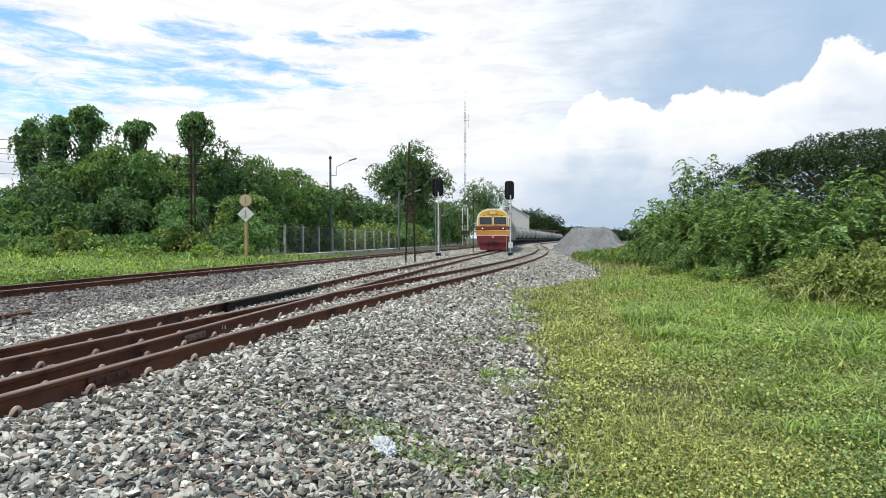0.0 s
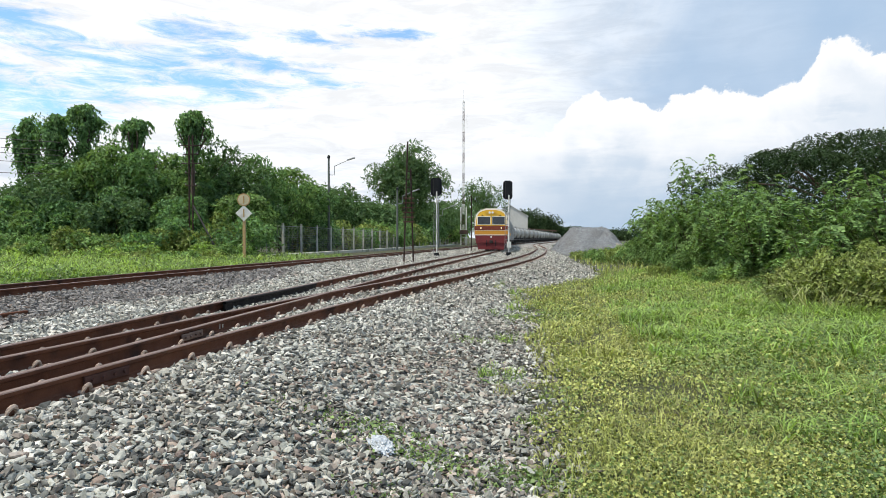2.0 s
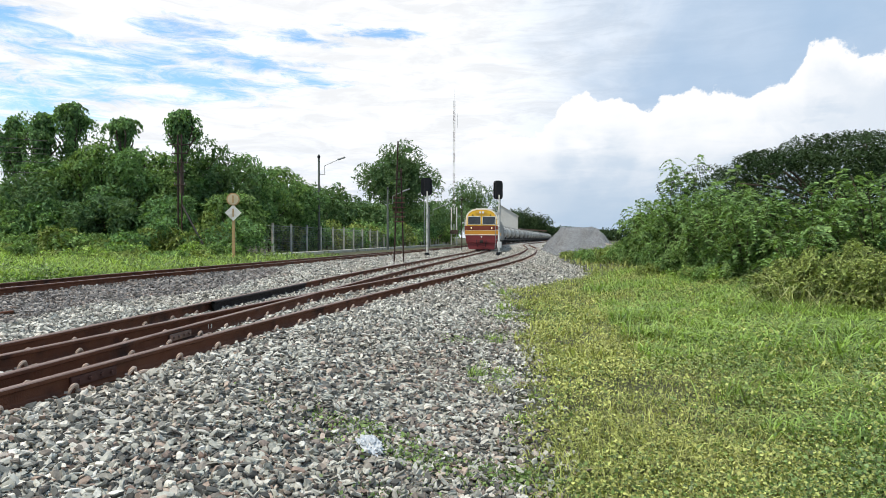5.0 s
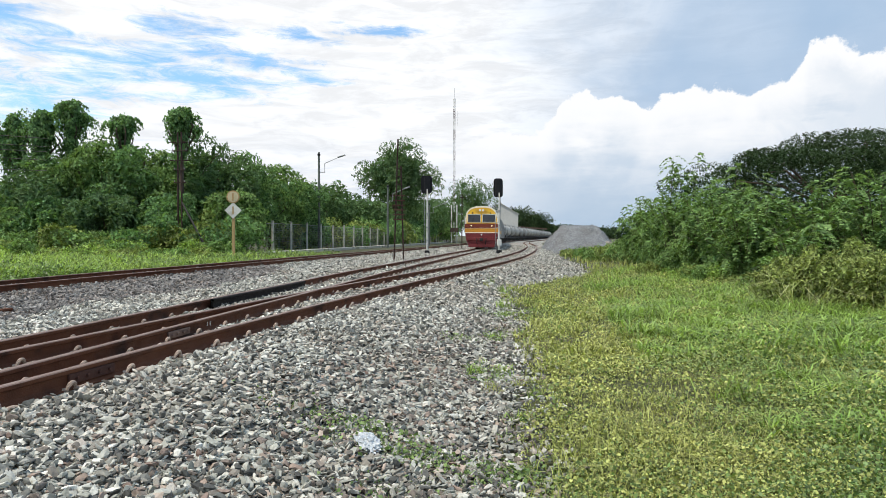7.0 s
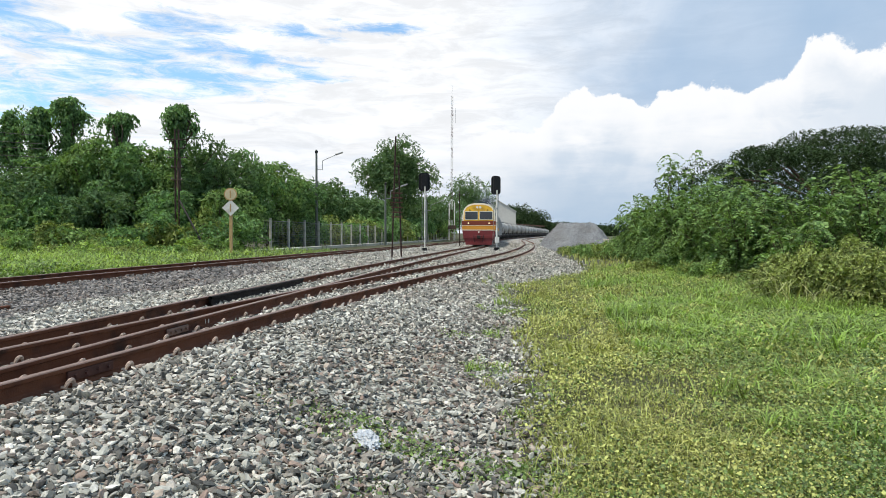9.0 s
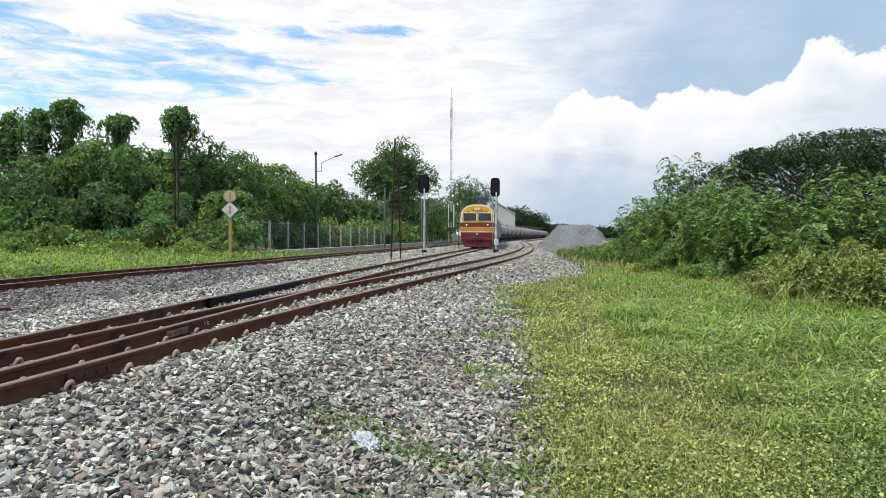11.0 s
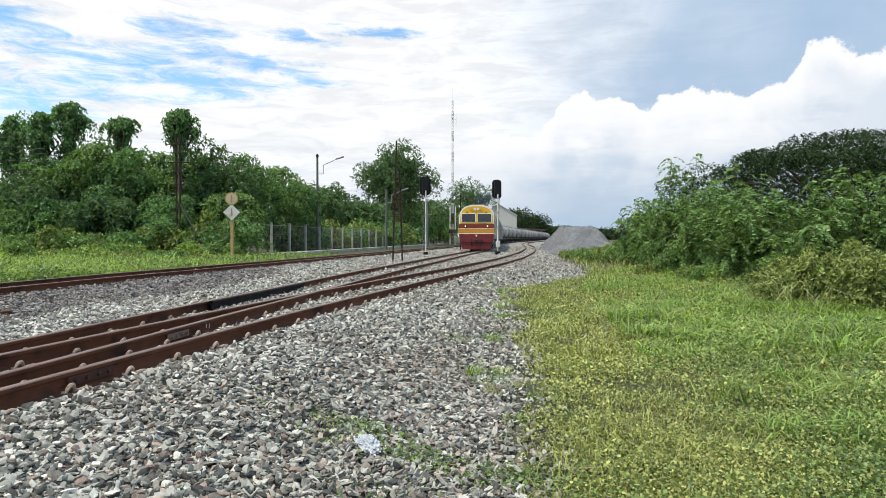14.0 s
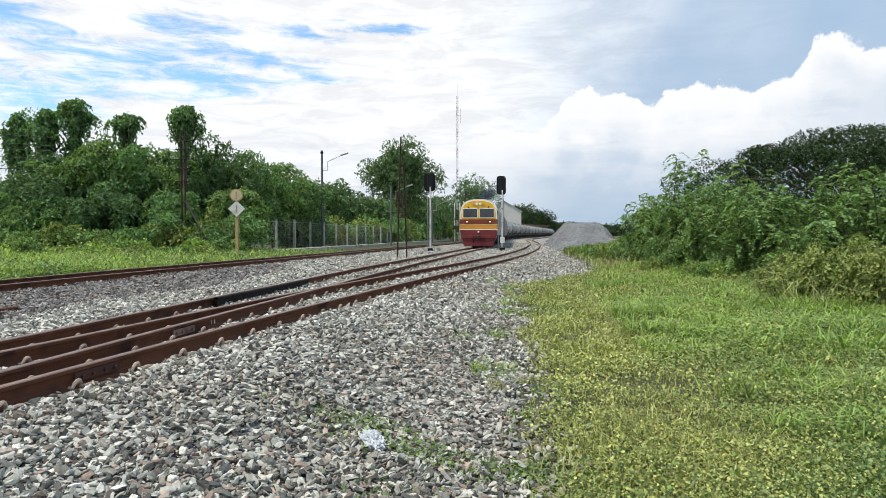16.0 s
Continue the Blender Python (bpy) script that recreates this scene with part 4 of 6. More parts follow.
    for i in range(11):
        ray = 1180 + i * 26 + g.normal() * 8
        y = 18.0 + 6.0 * max(0.0, 1 - i / 6) + g.random() * 1.4
        make_tree("weed_clump", on_bearing(ray, y), y, 0.35 + 0.35 * g.random(), 1.2, (M_LEAF_OLIVE, M_LEAF_LIGHT, M_GRASS_LONG)[i % 3], 1500, 0.09, "leafy weed clump at the foot of the shrubs", 290 + i, low=0.0, clumps=9, group="near weed clumps", cat="weeds", trunk=0.015)
    make_rain_tree(on_bearing(1502, 64), 64, 12.3, 15.5, 95000, 231)
    make_rain_tree(on_bearing(1735, 68), 68, 11.6, 12.5, 40000, 232)
    for ray, y, h, w, s in [(1330, 58, 5.5, 9, 241), (1420, 56, 5.0, 10, 242), (1530, 54, 4.8, 10, 243), (1640, 52, 5, 10, 244), (1185, 62, 2.6, 5, 245)]:
        make_tree("background_bush", on_bearing(ray, y), y, h, w, M_LEAF_SHADED, 4000, 0.4, "green undergrowth below the rain trees, shade in leaf colour", s, low=0.0, clumps=12, group="undergrowth", cat="bush")


make_woods()
make_right_side()


def scatter(g, n, y0, y1, x0, x1):
    """Random places thinning out with distance; x0 and x1 are functions of y."""
    y = y0 * (y1 / y0) ** g.random(n)
    a, b = x0(y), x1(y)
    return a + (b - a) * g.random(n), y


def leaf_carpet(g, name, x, y, size, lift, label, mat=M_WEED):
    """Roundish small leaves lying over the ground."""
    n = len(x)
    z = np.maximum(ground_z(x, y), np.where(x < EDGE(y) + 0.4, ballast_z(x, y), -9)) + 0.015 + lift * g.random(n) * (0.55 + 0.45 * lump(x, y, 1.6, 4.0))
    c = np.stack([x, y, z], 1)
    s = (size * (0.45 + 0.75 * g.random(n) ** 3))[:, None]
    nrm = g.normal(size=(n, 3)) * 0.9 + np.array([0, -0.1, 1.0])
    nrm /= np.linalg.norm(nrm, axis=1)[:, None]
    a = np.cross(nrm, g.normal(size=(n, 3)))
    a /= np.linalg.norm(a, axis=1)[:, None]
    w = np.cross(nrm, a)
    v = np.stack([c - a * s * .5, c - a * s * .1 + w * s * .42, c + a * s * .55, c - a * s * .1 - w * s * .42], 1).reshape(-1, 3)
    tagged(arrays(name, v, np.arange(len(v)).reshape(-1, 4), mat), label, "weeds", kind="stuff")


def make_grass():
    g = rng(300)

    def right(y):
        return np.minimum(0.74 * y + 1.2, 60)

    def edge(y):
        return EDGE(y) - 0.25

    # short turf near and far on the meadow
    for name, n, y0, y1, h0, w, lean, mat, lab in [
            ("short_grass", 54000, 2.6, 13, 0.10, 0.008, 1.1, M_GRASS, "short yellow-green grass of the meadow"),
            ("meadow_grass", 46000, 7, 30, 0.15, 0.024, 0.9, M_GRASS, "yellow-green meadow grass"),
            ("far_grass", 16000, 28, 90, 0.32, 0.05, 0.7, M_GRASS, "distant meadow grass")]:
        x, y = scatter(g, n, y0, y1, edge, right)
        ok = (x - EDGE(y) + 0.5 * lump(x, y, 1.3) + 0.3 * lump(x, y, 4.0, 3.0)) > -0.25 + 0.55 * g.random(n)
        ok &= g.random(n) < 0.4 + 0.45 * lump(x, y, 1.7, 8.0)
        ok &= g.random(n) < (y - y0) / (0.25 * y0) + 0.4
        x, y = x[ok], y[ok]
        h = h0 * (0.4 + g.random(len(x))) * (1 + 0.7 * lump(x, y, 1.2, 9.0))
        v, f = blades(g, x, y, ground_z(x, y) - 0.01, h, w, lean)
        tagged(arrays(name, v, f, mat), lab, "grass", kind="stuff")
    # thinner turf beside and behind the camera
    x, y = g.random(9000) * 9 - 0.2, g.random(9000) * 9 - 6.4
    ok = x - EDGE(y) > 0.1
    x, y = x[ok], y[ok]
    v, f = blades(g, x, y, ground_z(x, y) - 0.01, 0.06 + 0.08 * g.random(len(x)), 0.012, 1.0)
    tagged(arrays("short_grass", v, f, M_GRASS), "short yellow-green grass of the meadow", "grass", kind="stuff")
    x, y = g.random(34000) * 10 - 0.4, g.random(34000) * 10 - 6.6
    ok = (x - EDGE(y) + 0.3 * lump(x, y, 2.0, 1.0) > 0.0) & ((y < 2.8) | (x > 0.74 * y + 1.0))
    leaf_carpet(g, "creeping_weeds", x[ok], y[ok], 0.055, 0.10, "low creeping weeds beside the stand")
    # creeping broad-leaved weeds in the near meadow
    x, y = scatter(g, 290000, 2.6, 30, edge, right)
    ok = (x - EDGE(y) + 0.35 * lump(x, y, 2.0, 1.0) + 0.25 * lump(x, y, 5.0, 2.0)) > -0.16 + 0.35 * g.random(len(x))
    ok &= g.random(len(x)) < 0.6 + 0.7 * lump(x, y, 1.1, 5.0) + 0.25 * (x - EDGE(y)) * 0.4
    x, y = x[ok], y[ok]
    dark = g.random(len(x)) < 0.12 + 0.30 * smooth_step(y, 4.6, 3.2) + 0.55 * smooth_step(x - EDGE(y) + 0.9 * lump(x, y, 0.8, 3.0), 0.9, 3.6) * smooth_step(y, 13, 7)
    for pick, mat, k, lab in ((~dark, M_WEED, 1.0, "low creeping yellow-green weeds in the meadow"), (dark, M_WEED_DARK, 1.15, "darker broad-leaved weeds in the meadow")):
        xx, yy = x[pick], y[pick]
        leaf_carpet(g, "creeping_weeds", xx, yy, k * (0.018 + 0.0029 * np.minimum(yy, 13)), 0.15 + 0.17 * np.clip((xx - EDGE(yy) - 0.8) / 2.2, 0, 1), lab, mat)
    # weeds straggling over the stones
    xs, ys = [], []
    for cx, cy, ln, ang, n in [(-0.55, 4.55, 0.6, -15, 260), (0.0, 4.15, 0.8, -12, 420), (0.55, 3.95, 0.5, 5, 260), (0.62, 6.7, 0.35, 60, 120), (1.0, 9.6, 0.9, 70, 260), (1.35, 12.0, 1.2, 80, 240), (0.4, 8.6, 0.4, 40, 90), (-0.2, 3.55, 0.3, 20, 70), (0.75, 3.5, 0.5, 70, 180)]:
        n = int(n * 2.2)
        q = g.normal(size=n) * 0.5 * ln
        r = g.normal(size=n) * 0.10
        ca, sa = math.cos(radians(ang)), math.sin(radians(ang))
        xs.append(cx + q * ca - r * sa)
        ys.append(cy + q * sa + r * ca)
    leaf_carpet(g, "straggling_weeds", np.concatenate(xs), np.concatenate(ys), 0.033, 0.07, "straggling green weeds growing through the ballast", M_WEED_DARK)
    for cx, cy, n, hh in [(0.50, 6.75, 60, 0.15), (0.95, 9.2, 50, 0.14), (1.5, 13.2, 60, 0.25), (1.9, 16.5, 70, 0.3), (0.75, 5.2, 40, 0.12)]:
        x, y = cx + g.normal(size=n) * 0.06, cy + g.normal(size=n) * 0.08
        v, f = blades(g, x, y, ballast_z(x, y), hh * (0.5 + 0.7 * g.random(n)), 0.009, 1.2)
        tagged(arrays("grass_tuft", v, f, M_GRASS_LONG), "tuft of green grass rooted in the ballast", "grass tuft", "ballast tufts")
    for k in range(22):
        cy = 4.6 + 15 * g.random() ** 1.4
        cx = float(EDGE(cy)) - 0.05 - 0.75 * g.random()
        n = int(18 + 40 * g.random())
        x, y = cx + g.normal(size=n) * 0.05, cy + g.normal(size=n) * 0.07
        v, f = blades(g, x, y, ballast_z(x, y), (0.055 + 0.009 * cy) * (0.4 + 0.8 * g.random(n)), 0.008, 1.2)
        tagged(arrays("grass_tuft", v, f, M_GRASS_LONG if k % 3 else M_GRASS), "tuft of green grass rooted in the ballast", "grass tuft", "ballast tufts")
    # long grass towards the shrubs
    x, y = scatter(g, 52000, 7.5, 30, lambda q: np.maximum(0.16 * q + 1.4, EDGE(q) + 0.8), lambda q: 0.76 * q)
    ok = (lump(x, y, 0.9, 6.0) + 0.16 * (x - 0.36 * y) + 0.5 * lump(x, y, 2.4, 2.0)) > -0.25 + 0.5 * g.random(len(x))
    ok &= g.random(len(x)) < (y - 7.5) / 4 + 0.15
    x, y = x[ok], y[ok]
    h = (0.20 + 0.30 * g.random(len(x))) * (0.85 + 0.5 * lump(x, y, 1.0, 2.0))
    v, f = blades(g, x, y, ground_z(x, y) - 0.02, h, 0.024, 1.3)
    tagged(arrays("long_grass", v, f, M_GRASS_LONG), "long bright green arching grass before the shrubs", "grass", kind="stuff")
    # clumps of coarse arching grass standing out of the meadow
    for k in range(46):
        cy = 4.3 + 9.5 * g.random()
        cx = float(EDGE(cy)) + 1.5 + (0.70 * cy - float(EDGE(cy)) - 1.3) * g.random() ** 0.6
        n = int(50 + 70 * g.random())
        spread = 0.07 + 0.10 * g.random()
        x, y = cx + g.normal(size=n) * spread * 1.4, cy + g.normal(size=n) * spread
        v, f = blades(g, x, y, ground_z(x, y) - 0.02, (0.22 + 0.16 * g.random()) * (0.5 + 0.7 * g.random(n)), 0.013, 1.4)
        tagged(arrays("grass_clump", v, f, M_GRASS_LONG), "clump of coarse arching green grass in the meadow", "grass clump", "meadow grass clumps")
    # strip of grass beyond the main line
    x, y = scatter(g, 32000, 15, 44, lambda q: np.maximum(-0.74 * q, -34), lambda q: MAIN(q) - 1.9)
    ok = g.random(len(x)) < 0.5 + 0.6 * lump(x, y, 1.1, 3.0)
    x, y = x[ok], y[ok]
    h = (0.22 + 0.42 * g.random(len(x))) * (1 + 0.6 * lump(x, y, 0.9, 1.0)) * (0.6 + 0.5 * smooth_step(MAIN(y) - x, 1.5, 6))
    v, f = blades(g, x, y, ground_z(x, y) - 0.02, h * 0.9, 0.032, 1.5)
    tagged(arrays("long_grass", v, f, M_GRASS_LONG), "rank green grass between the main line and the thicket", "grass", kind="stuff")
    x, y = scatter(g, 36000, 16, 44, lambda q: np.maximum(-0.74 * q, -34), lambda q: MAIN(q) - 2.2)
    ok = g.random(len(x)) < 0.45 + 0.8 * lump(x, y, 0.8, 7.0)
    x, y = x[ok], y[ok]
    leaf_carpet(g, "rank_weeds", x, y, 0.06 + 0.0022 * y, 0.45, "rank broad-leaved weeds beyond the main line", M_WEED_DARK)


make_grass()


# ---- crushed stone ----
def unit_stone(kind):
    bm = bmesh.new()
    if kind == "fine":
        bmesh.ops.create_icosphere(bm, subdivisions=1, radius=1)
    else:
        bmesh.ops.create_cone(bm, cap_ends=False, segments=4, radius1=1, radius2=0, depth=1, matrix=Matrix.Translation((0, 0, 0.5)))
        bmesh.ops.create_cone(bm, cap_ends=False, segments=4, radius1=1, radius2=0, depth=1, matrix=Matrix.Translation((0, 0, -0.5)) @ Matrix.Rotation(math.pi, 4, "X"))
        bmesh.ops.remove_doubles(bm, verts=bm.verts, dist=1e-3)
    bmesh.ops.triangulate(bm, faces=bm.faces)
    v = np.array([q.co for q in bm.verts])
    f = np.array([[w.index for w in q.verts] for q in bm.faces])
    bm.free()
    return v, f


def stones(g, x, y, z, size, kind):
    v, f = unit_stone(kind)
    n = len(x)
    P = np.clip(v[None] * (1 + g.normal(size=(n, len(v), 1)) * 0.22) + g.normal(size=(n, len(v), 3)) * 0.16, -0.85, 0.85)
    P = P * np.stack([0.85 + 0.65 * g.random(n), 0.55 + 0.4 * g.random(n), 0.24 + 0.26 * g.random(n)], 1)[:, None]
    q = g.normal(size=(n, 4)) * np.array([1.0, 0.32, 0.32, 1.0])
    q /= np.linalg.norm(q, axis=1)[:, None]
    w, i, j, k = q.T
    R = np.stack([np.stack([1 - 2 * (j * j + k * k), 2 * (i * j - k * w), 2 * (i * k + j * w)], 1),
                  np.stack([2 * (i * j + k * w), 1 - 2 * (i * i + k * k), 2 * (j * k - i * w)], 1),
                  np.stack([2 * (i * k - j * w), 2 * (j * k + i * w), 1 - 2 * (i * i + j * j)], 1)], 1)
    P = np.einsum("nij,nkj->nki", R, P) * size[:, None, None] + np.stack([x, y, z], 1)[:, None]
    F = f[None] + (np.arange(n) * len(v))[:, None, None]
    return P.reshape(-1, 3), F.reshape(-1, 3)


def clear_of_rails(x, y):
    ok = np.ones(len(x), bool)
    for c in (MAIN, TRAIN, SIDING):
        for s in (-1, 1):
            ok &= np.abs(x - c(y) - s * GAUGE / 2 * 1.03) > 0.085 + 0.04 * smooth_step(y, 12, 9) + 0.002 * np.clip(y - 10, 0, 60)
    return ok


def make_stones():
    g = rng(400)
    left = lambda q: np.maximum(-0.74 * q - 0.3, MAIN(q) - 2.0)
    right = lambda q: EDGE(q) + 0.35
    for name, n, y0, y1, size, kind in [("loose_stones", 24000, 2.2, 7.0, 0.029, "fine"), ("loose_stones", 40000, 7.0, 15, 0.040, "rough"), ("loose_stones", 32000, 15, 38, 0.055, "rough"), ("loose_stones", 12000, 38, 95, 0.07, "rough")]:
        x, y = scatter(g, n, y0, y1, left, right)
        ok = clear_of_rails(x, y)
        beyond = x - EDGE(y) - 0.15 * lump(x, y, 2.5)
        ok &= g.random(len(x)) > np.clip(beyond * 2 + 0.6, 0, 0.97)
        x, y = x[ok], y[ok]
        sz = size * (0.55 + 0.75 * g.random(len(x)) ** 1.5)
        z = np.maximum(ballast_z(x, y), ground_z(x, y)) + sz * (0.05 + 1.0 * g.random(len(x)))
        old = old_bed(x, y)
        brightened = ~old & (g.random(len(x)) < smooth_step(y, 3.5, 14) + 0.75 * smooth_step(SIDING(y) + 2.4 - x, 0, 1.3))
        for pick, mat, lab in ((~old & ~brightened, M_STONE, "loose grey crushed stones of the ballast"), (brightened, M_STONE_BRIGHTENED, "pale grey crushed stones of the ballast, lightened by colour"), (old, M_STONE_OLD, "older darker crushed stones along the main line")):
            if pick.any():
                P, F = stones(g, x[pick], y[pick], z[pick], sz[pick], kind)
                tagged(arrays(name, P, F, mat, BALLAST), lab, kind="stuff")
    # the nearest single stones
    meshes = []
    for i in range(12):
        P, F = stones(g, np.zeros(1), np.zeros(1), np.zeros(1), np.array([0.034]), "fine")
        ob = arrays("stone", P, F, M_STONE_ONE)
        meshes.append(ob.data)
        bpy.data.objects.remove(ob)
    x, y = scatter(g, 280, 2.7, 4.4, lambda q: -0.55 * q, lambda q: EDGE(q) - 0.2)
    for i in range(len(x)):
        s = new("stone", meshes[i % 12])
        s.parent = BALLAST
        k = 0.8 + 0.55 * g.random()
        s.matrix_basis = pose(x[i], y[i], float(ballast_z(x[i], y[i])) + 0.018, 0, 0, g.random() * 360) @ Matrix.Scale(k, 4)


make_stones()


# ---- train ----
def prism(bm, prof, y0, y1):
    """A closed (x, z) outline drawn out from y0 to y1."""
    a = [bm.verts.new((x, y0, z)) for x, z in prof]
    b = [bm.verts.new((x, y1, z)) for x, z in prof]
    n = len(prof)
    for i in range(n):
        bm.faces.new((a[i], a[(i + 1) % n], b[(i + 1) % n], b[i]))
    bm.faces.new(a[::-1])
    bm.faces.new(b)
    bmesh.ops.recalc_face_normals(bm, faces=bm.faces)
    return bm


def arch(w, z0, z1, top, n=9):
    """Upright sides from z0 to z1 under a rounded roof."""
    pts = [(-w, z0), (w, z0), (w, z1)]
    for i in range(1, n):
        a = math.pi * i / n
        c, s = math.cos(a), math.sin(a)
        pts.append((w * math.copysign(abs(c) ** 0.75, c), z1 + (top - z1) * s ** 0.8))
    pts.append((-w, z1))
    return pts


def wheelset(parent, y, r=0.43):
    bm = bmesh.new()
    rod(bm, (-0.7, 0, 0), (0.7, 0, 0), 0.07, seg=8)
    for s in (-1, 1):
        rod(bm, (s * 0.50, 0, 0), (s * 0.63, 0, 0), r, seg=24)
        rod(bm, (s * 0.48, 0, 0), (s * 0.51, 0, 0), r + 0.03, seg=24)
    w = part("wheelset", bm, M_UNDER, parent)
    w.location = (0, y, r)
    WHEELS.append((w, y, r))
    return w


def bogie(parent, y, axles, r=0.43):
    bm = bmesh.new()
    reach = max(axles) + 0.55
    for s in (-1, 1):
        box(bm, (0.14, reach * 2, 0.22), (s * 0.85, y, 0.62), bevel=0.03)
        for a in axles:
            box(bm, (0.22, 0.34, 0.34), (s * 0.90, y + a, r), bevel=0.03)
            for k in (-0.09, 0.09):
                rod(bm, (s * 0.92, y + a + 0.38 + k, 0.3), (s * 0.92, y + a + 0.38 + k, 0.6), 0.06, seg=6)
    box(bm, (1.7, 0.4, 0.25), (0, y, 0.65))
    b = part("bogie", bm, M_UNDER, parent)
    for a in axles:
        wheelset(b, y + a, r)


def knuckle(parent, y, way):
    bm = bmesh.new()
    box(bm, (0.18, 0.55, 0.2), (0, y + way * 0.25, 0.82), bevel=0.03)
    box(bm, (0.3, 0.2, 0.28), (0.03, y + way * 0.5, 0.82), bevel=0.05)
    part("coupler", bm, M_UNDER, parent)


WHEELS = []


def make_loco():
    t = empty("locomotive", label="yellow and maroon diesel locomotive with lit headlamps", category="locomotive")
    F, R, W = -9.0, 9.0, 1.44
    # body behind the cab, cab shell
    part("body", prism(bmesh.new(), arch(1.34, 1.0, 2.75, 3.60), F + 2.7, R), M_LOCOGREY, t, "grey louvred engine room")
    cab = part("cab", prism(bmesh.new(), arch(W, 1.28, 2.62, 3.79), F, F + 2.72), M_CREAM, t, "cream-edged yellow driver's cab")
    part("front_panel", prism(bmesh.new(), arch(W - 0.11, 2.22, 2.64, 3.65), F - 0.03, F + 0.2), M_YELLOW, cab, "yellow cab front")
    part("windscreen_pillar", boxed((0.12, 0.06, 0.9), (0, F - 0.05, 2.75), bevel=0.02), M_YELLOW, cab)
    part("roof_brow", prism(bmesh.new(), arch(0.46, 3.30, 3.36, 3.60), F - 0.05, F + 0.1), M_YELLOW, cab)
    part("gold_band", boxed((2 * W + 0.05, 2.78, 0.36), (0, F + 1.33, 1.64), bevel=0.03), M_GOLD, cab, "orange-gold band")
    part("maroon_band", boxed((2 * W + 0.06, 2.79, 0.38), (0, F + 1.33, 2.03), bevel=0.03), M_MAROON, cab, "maroon lamp band")
    part("cream_line", boxed((2 * W + 0.10, 2.80, 0.07), (0, F + 1.33, 1.42), bevel=0.015), M_CREAM, cab)
    part("cream_line", boxed((2 * W + 0.07, 2.80, 0.03), (0, F + 1.33, 1.83), bevel=0.01), M_CREAM, cab)
    for s in (-1, 1):
        bm = boxed((1.20, 0.05, 0.76), (s * 0.64, F - 0.045, 2.70), bevel=0.02)
        wf = part("windscreen_frame", bm, M_CREAM, cab)
        part("windscreen", boxed((1.09, 0.03, 0.65), (s * 0.64, F - 0.068, 2.70), bevel=0.012), M_GLASS, wf, "dark windscreen")
        part("wiper", rods((((s * 0.64) - 0.25, F - 0.095, 2.40), ((s * 0.64) + 0.15, F - 0.095, 2.83), 0.012)), M_BLACK, wf)
        # headlamps in the maroon band
        lb = part("lamp_housing", rods(((s * 0.90, F - 0.12, 2.03), (s * 0.90, F + 0.02, 2.03), 0.10), seg=20), M_BLACK, cab)
        part("headlamp", rods(((s * 0.90, F - 0.135, 2.03), (s * 0.90, F - 0.11, 2.03), 0.062), seg=20), M_LAMP, lb, "lit warm headlamp")
        part("roof_lamp", rods(((s * 0.13, F - 0.16, 3.40), (s * 0.13, F + 0.02, 3.40), 0.10), seg=18), M_LAMPOFF, cab)
        part("marker_lamp", rods(((s * 0.78, F - 0.09, 3.16), (s * 0.78, F + 0.02, 3.16), 0.06), seg=12), M_BLACK, cab)
        part("handrail", rods(((s * (W + 0.07), F + 0.12, 1.45), (s * (W + 0.07), F + 0.12, 2.9), 0.02)), M_GALV, cab)
        part("side_window", boxed((0.04, 0.8, 0.66), (s * (W + 0.005), F + 1.1, 2.65), bevel=0.01), M_GLASS, cab, "dark side window")
        part("cab_door", boxed((0.04, 0.62, 1.75), (s * (W + 0.012), F + 2.2, 2.15), bevel=0.012), M_YELLOW, cab)
        # side details of the engine room
        part("side_band", boxed((0.03, 15.2, 0.34), (s * 1.35, 1.4, 1.55), bevel=0.01), M_GOLD, t, "gold stripe")
        for i in range(9):
            bm = bmesh.new()
            box(bm, (0.05, 1.3, 1.1), (s * 1.35, F + 3.9 + i * 1.55, 2.35), bevel=0.015)
            for k in range(7):
                box(bm, (0.05, 1.2, 0.05), (s * 1.375, F + 3.9 + i * 1.55, 1.9 + k * 0.15), m=Matrix.Rotation(radians(25 * s), 4, "Y"))
            part("louvre_panel", bm, M_LOCOGREY, t)
        # front steps and hoses
        for k in range(3):
            part("cab_step", boxed((0.34, 0.3, 0.04), (s * 1.25, F + 0.25, 0.35 + k * 0.32)), M_UNDER, t)
        part("brake_hose", rods(((s * 0.42, F - 0.14, 0.95), (s * 0.40, F - 0.30, 0.70), 0.03), ((s * 0.40, F - 0.30, 0.70), (s * 0.36, F - 0.24, 0.38), 0.03)), M_BLACK, t)
    # dark red nose apron, tapered, with a plough
    bm = bmesh.new()
    prism(bm, [(-1.18, 0.42), (1.18, 0.42), (1.34, 0.75), (W, 1.39), (-W, 1.39), (-1.34, 0.75)], F - 0.08, F + 1.6)
    ap = part("apron", bm, M_SKIRT, t, "dark red front apron")
    part("plough", prism(bmesh.new(), [(-1.12, 0.14), (1.12, 0.14), (1.20, 0.44), (-1.20, 0.44)], F - 0.18, F + 0.05), M_SKIRT, ap)
    part("buffer_beam", boxed((2.5, 0.1, 0.26), (0, F - 0.11, 0.86), bevel=0.02), M_SKIRT, ap)
    part("centre_lamp", rods(((0, F - 0.14, 1.25), (0, F + 0.02, 1.25), 0.07), seg=14), M_LAMPOFF, ap)
    knuckle(t, F - 0.1, -1)
    knuckle(t, R, 1)
    part("exhaust_stack", boxed((0.5, 0.9, 0.28), (0.6, -1.0, 3.6), bevel=0.05), M_BLACK, t)
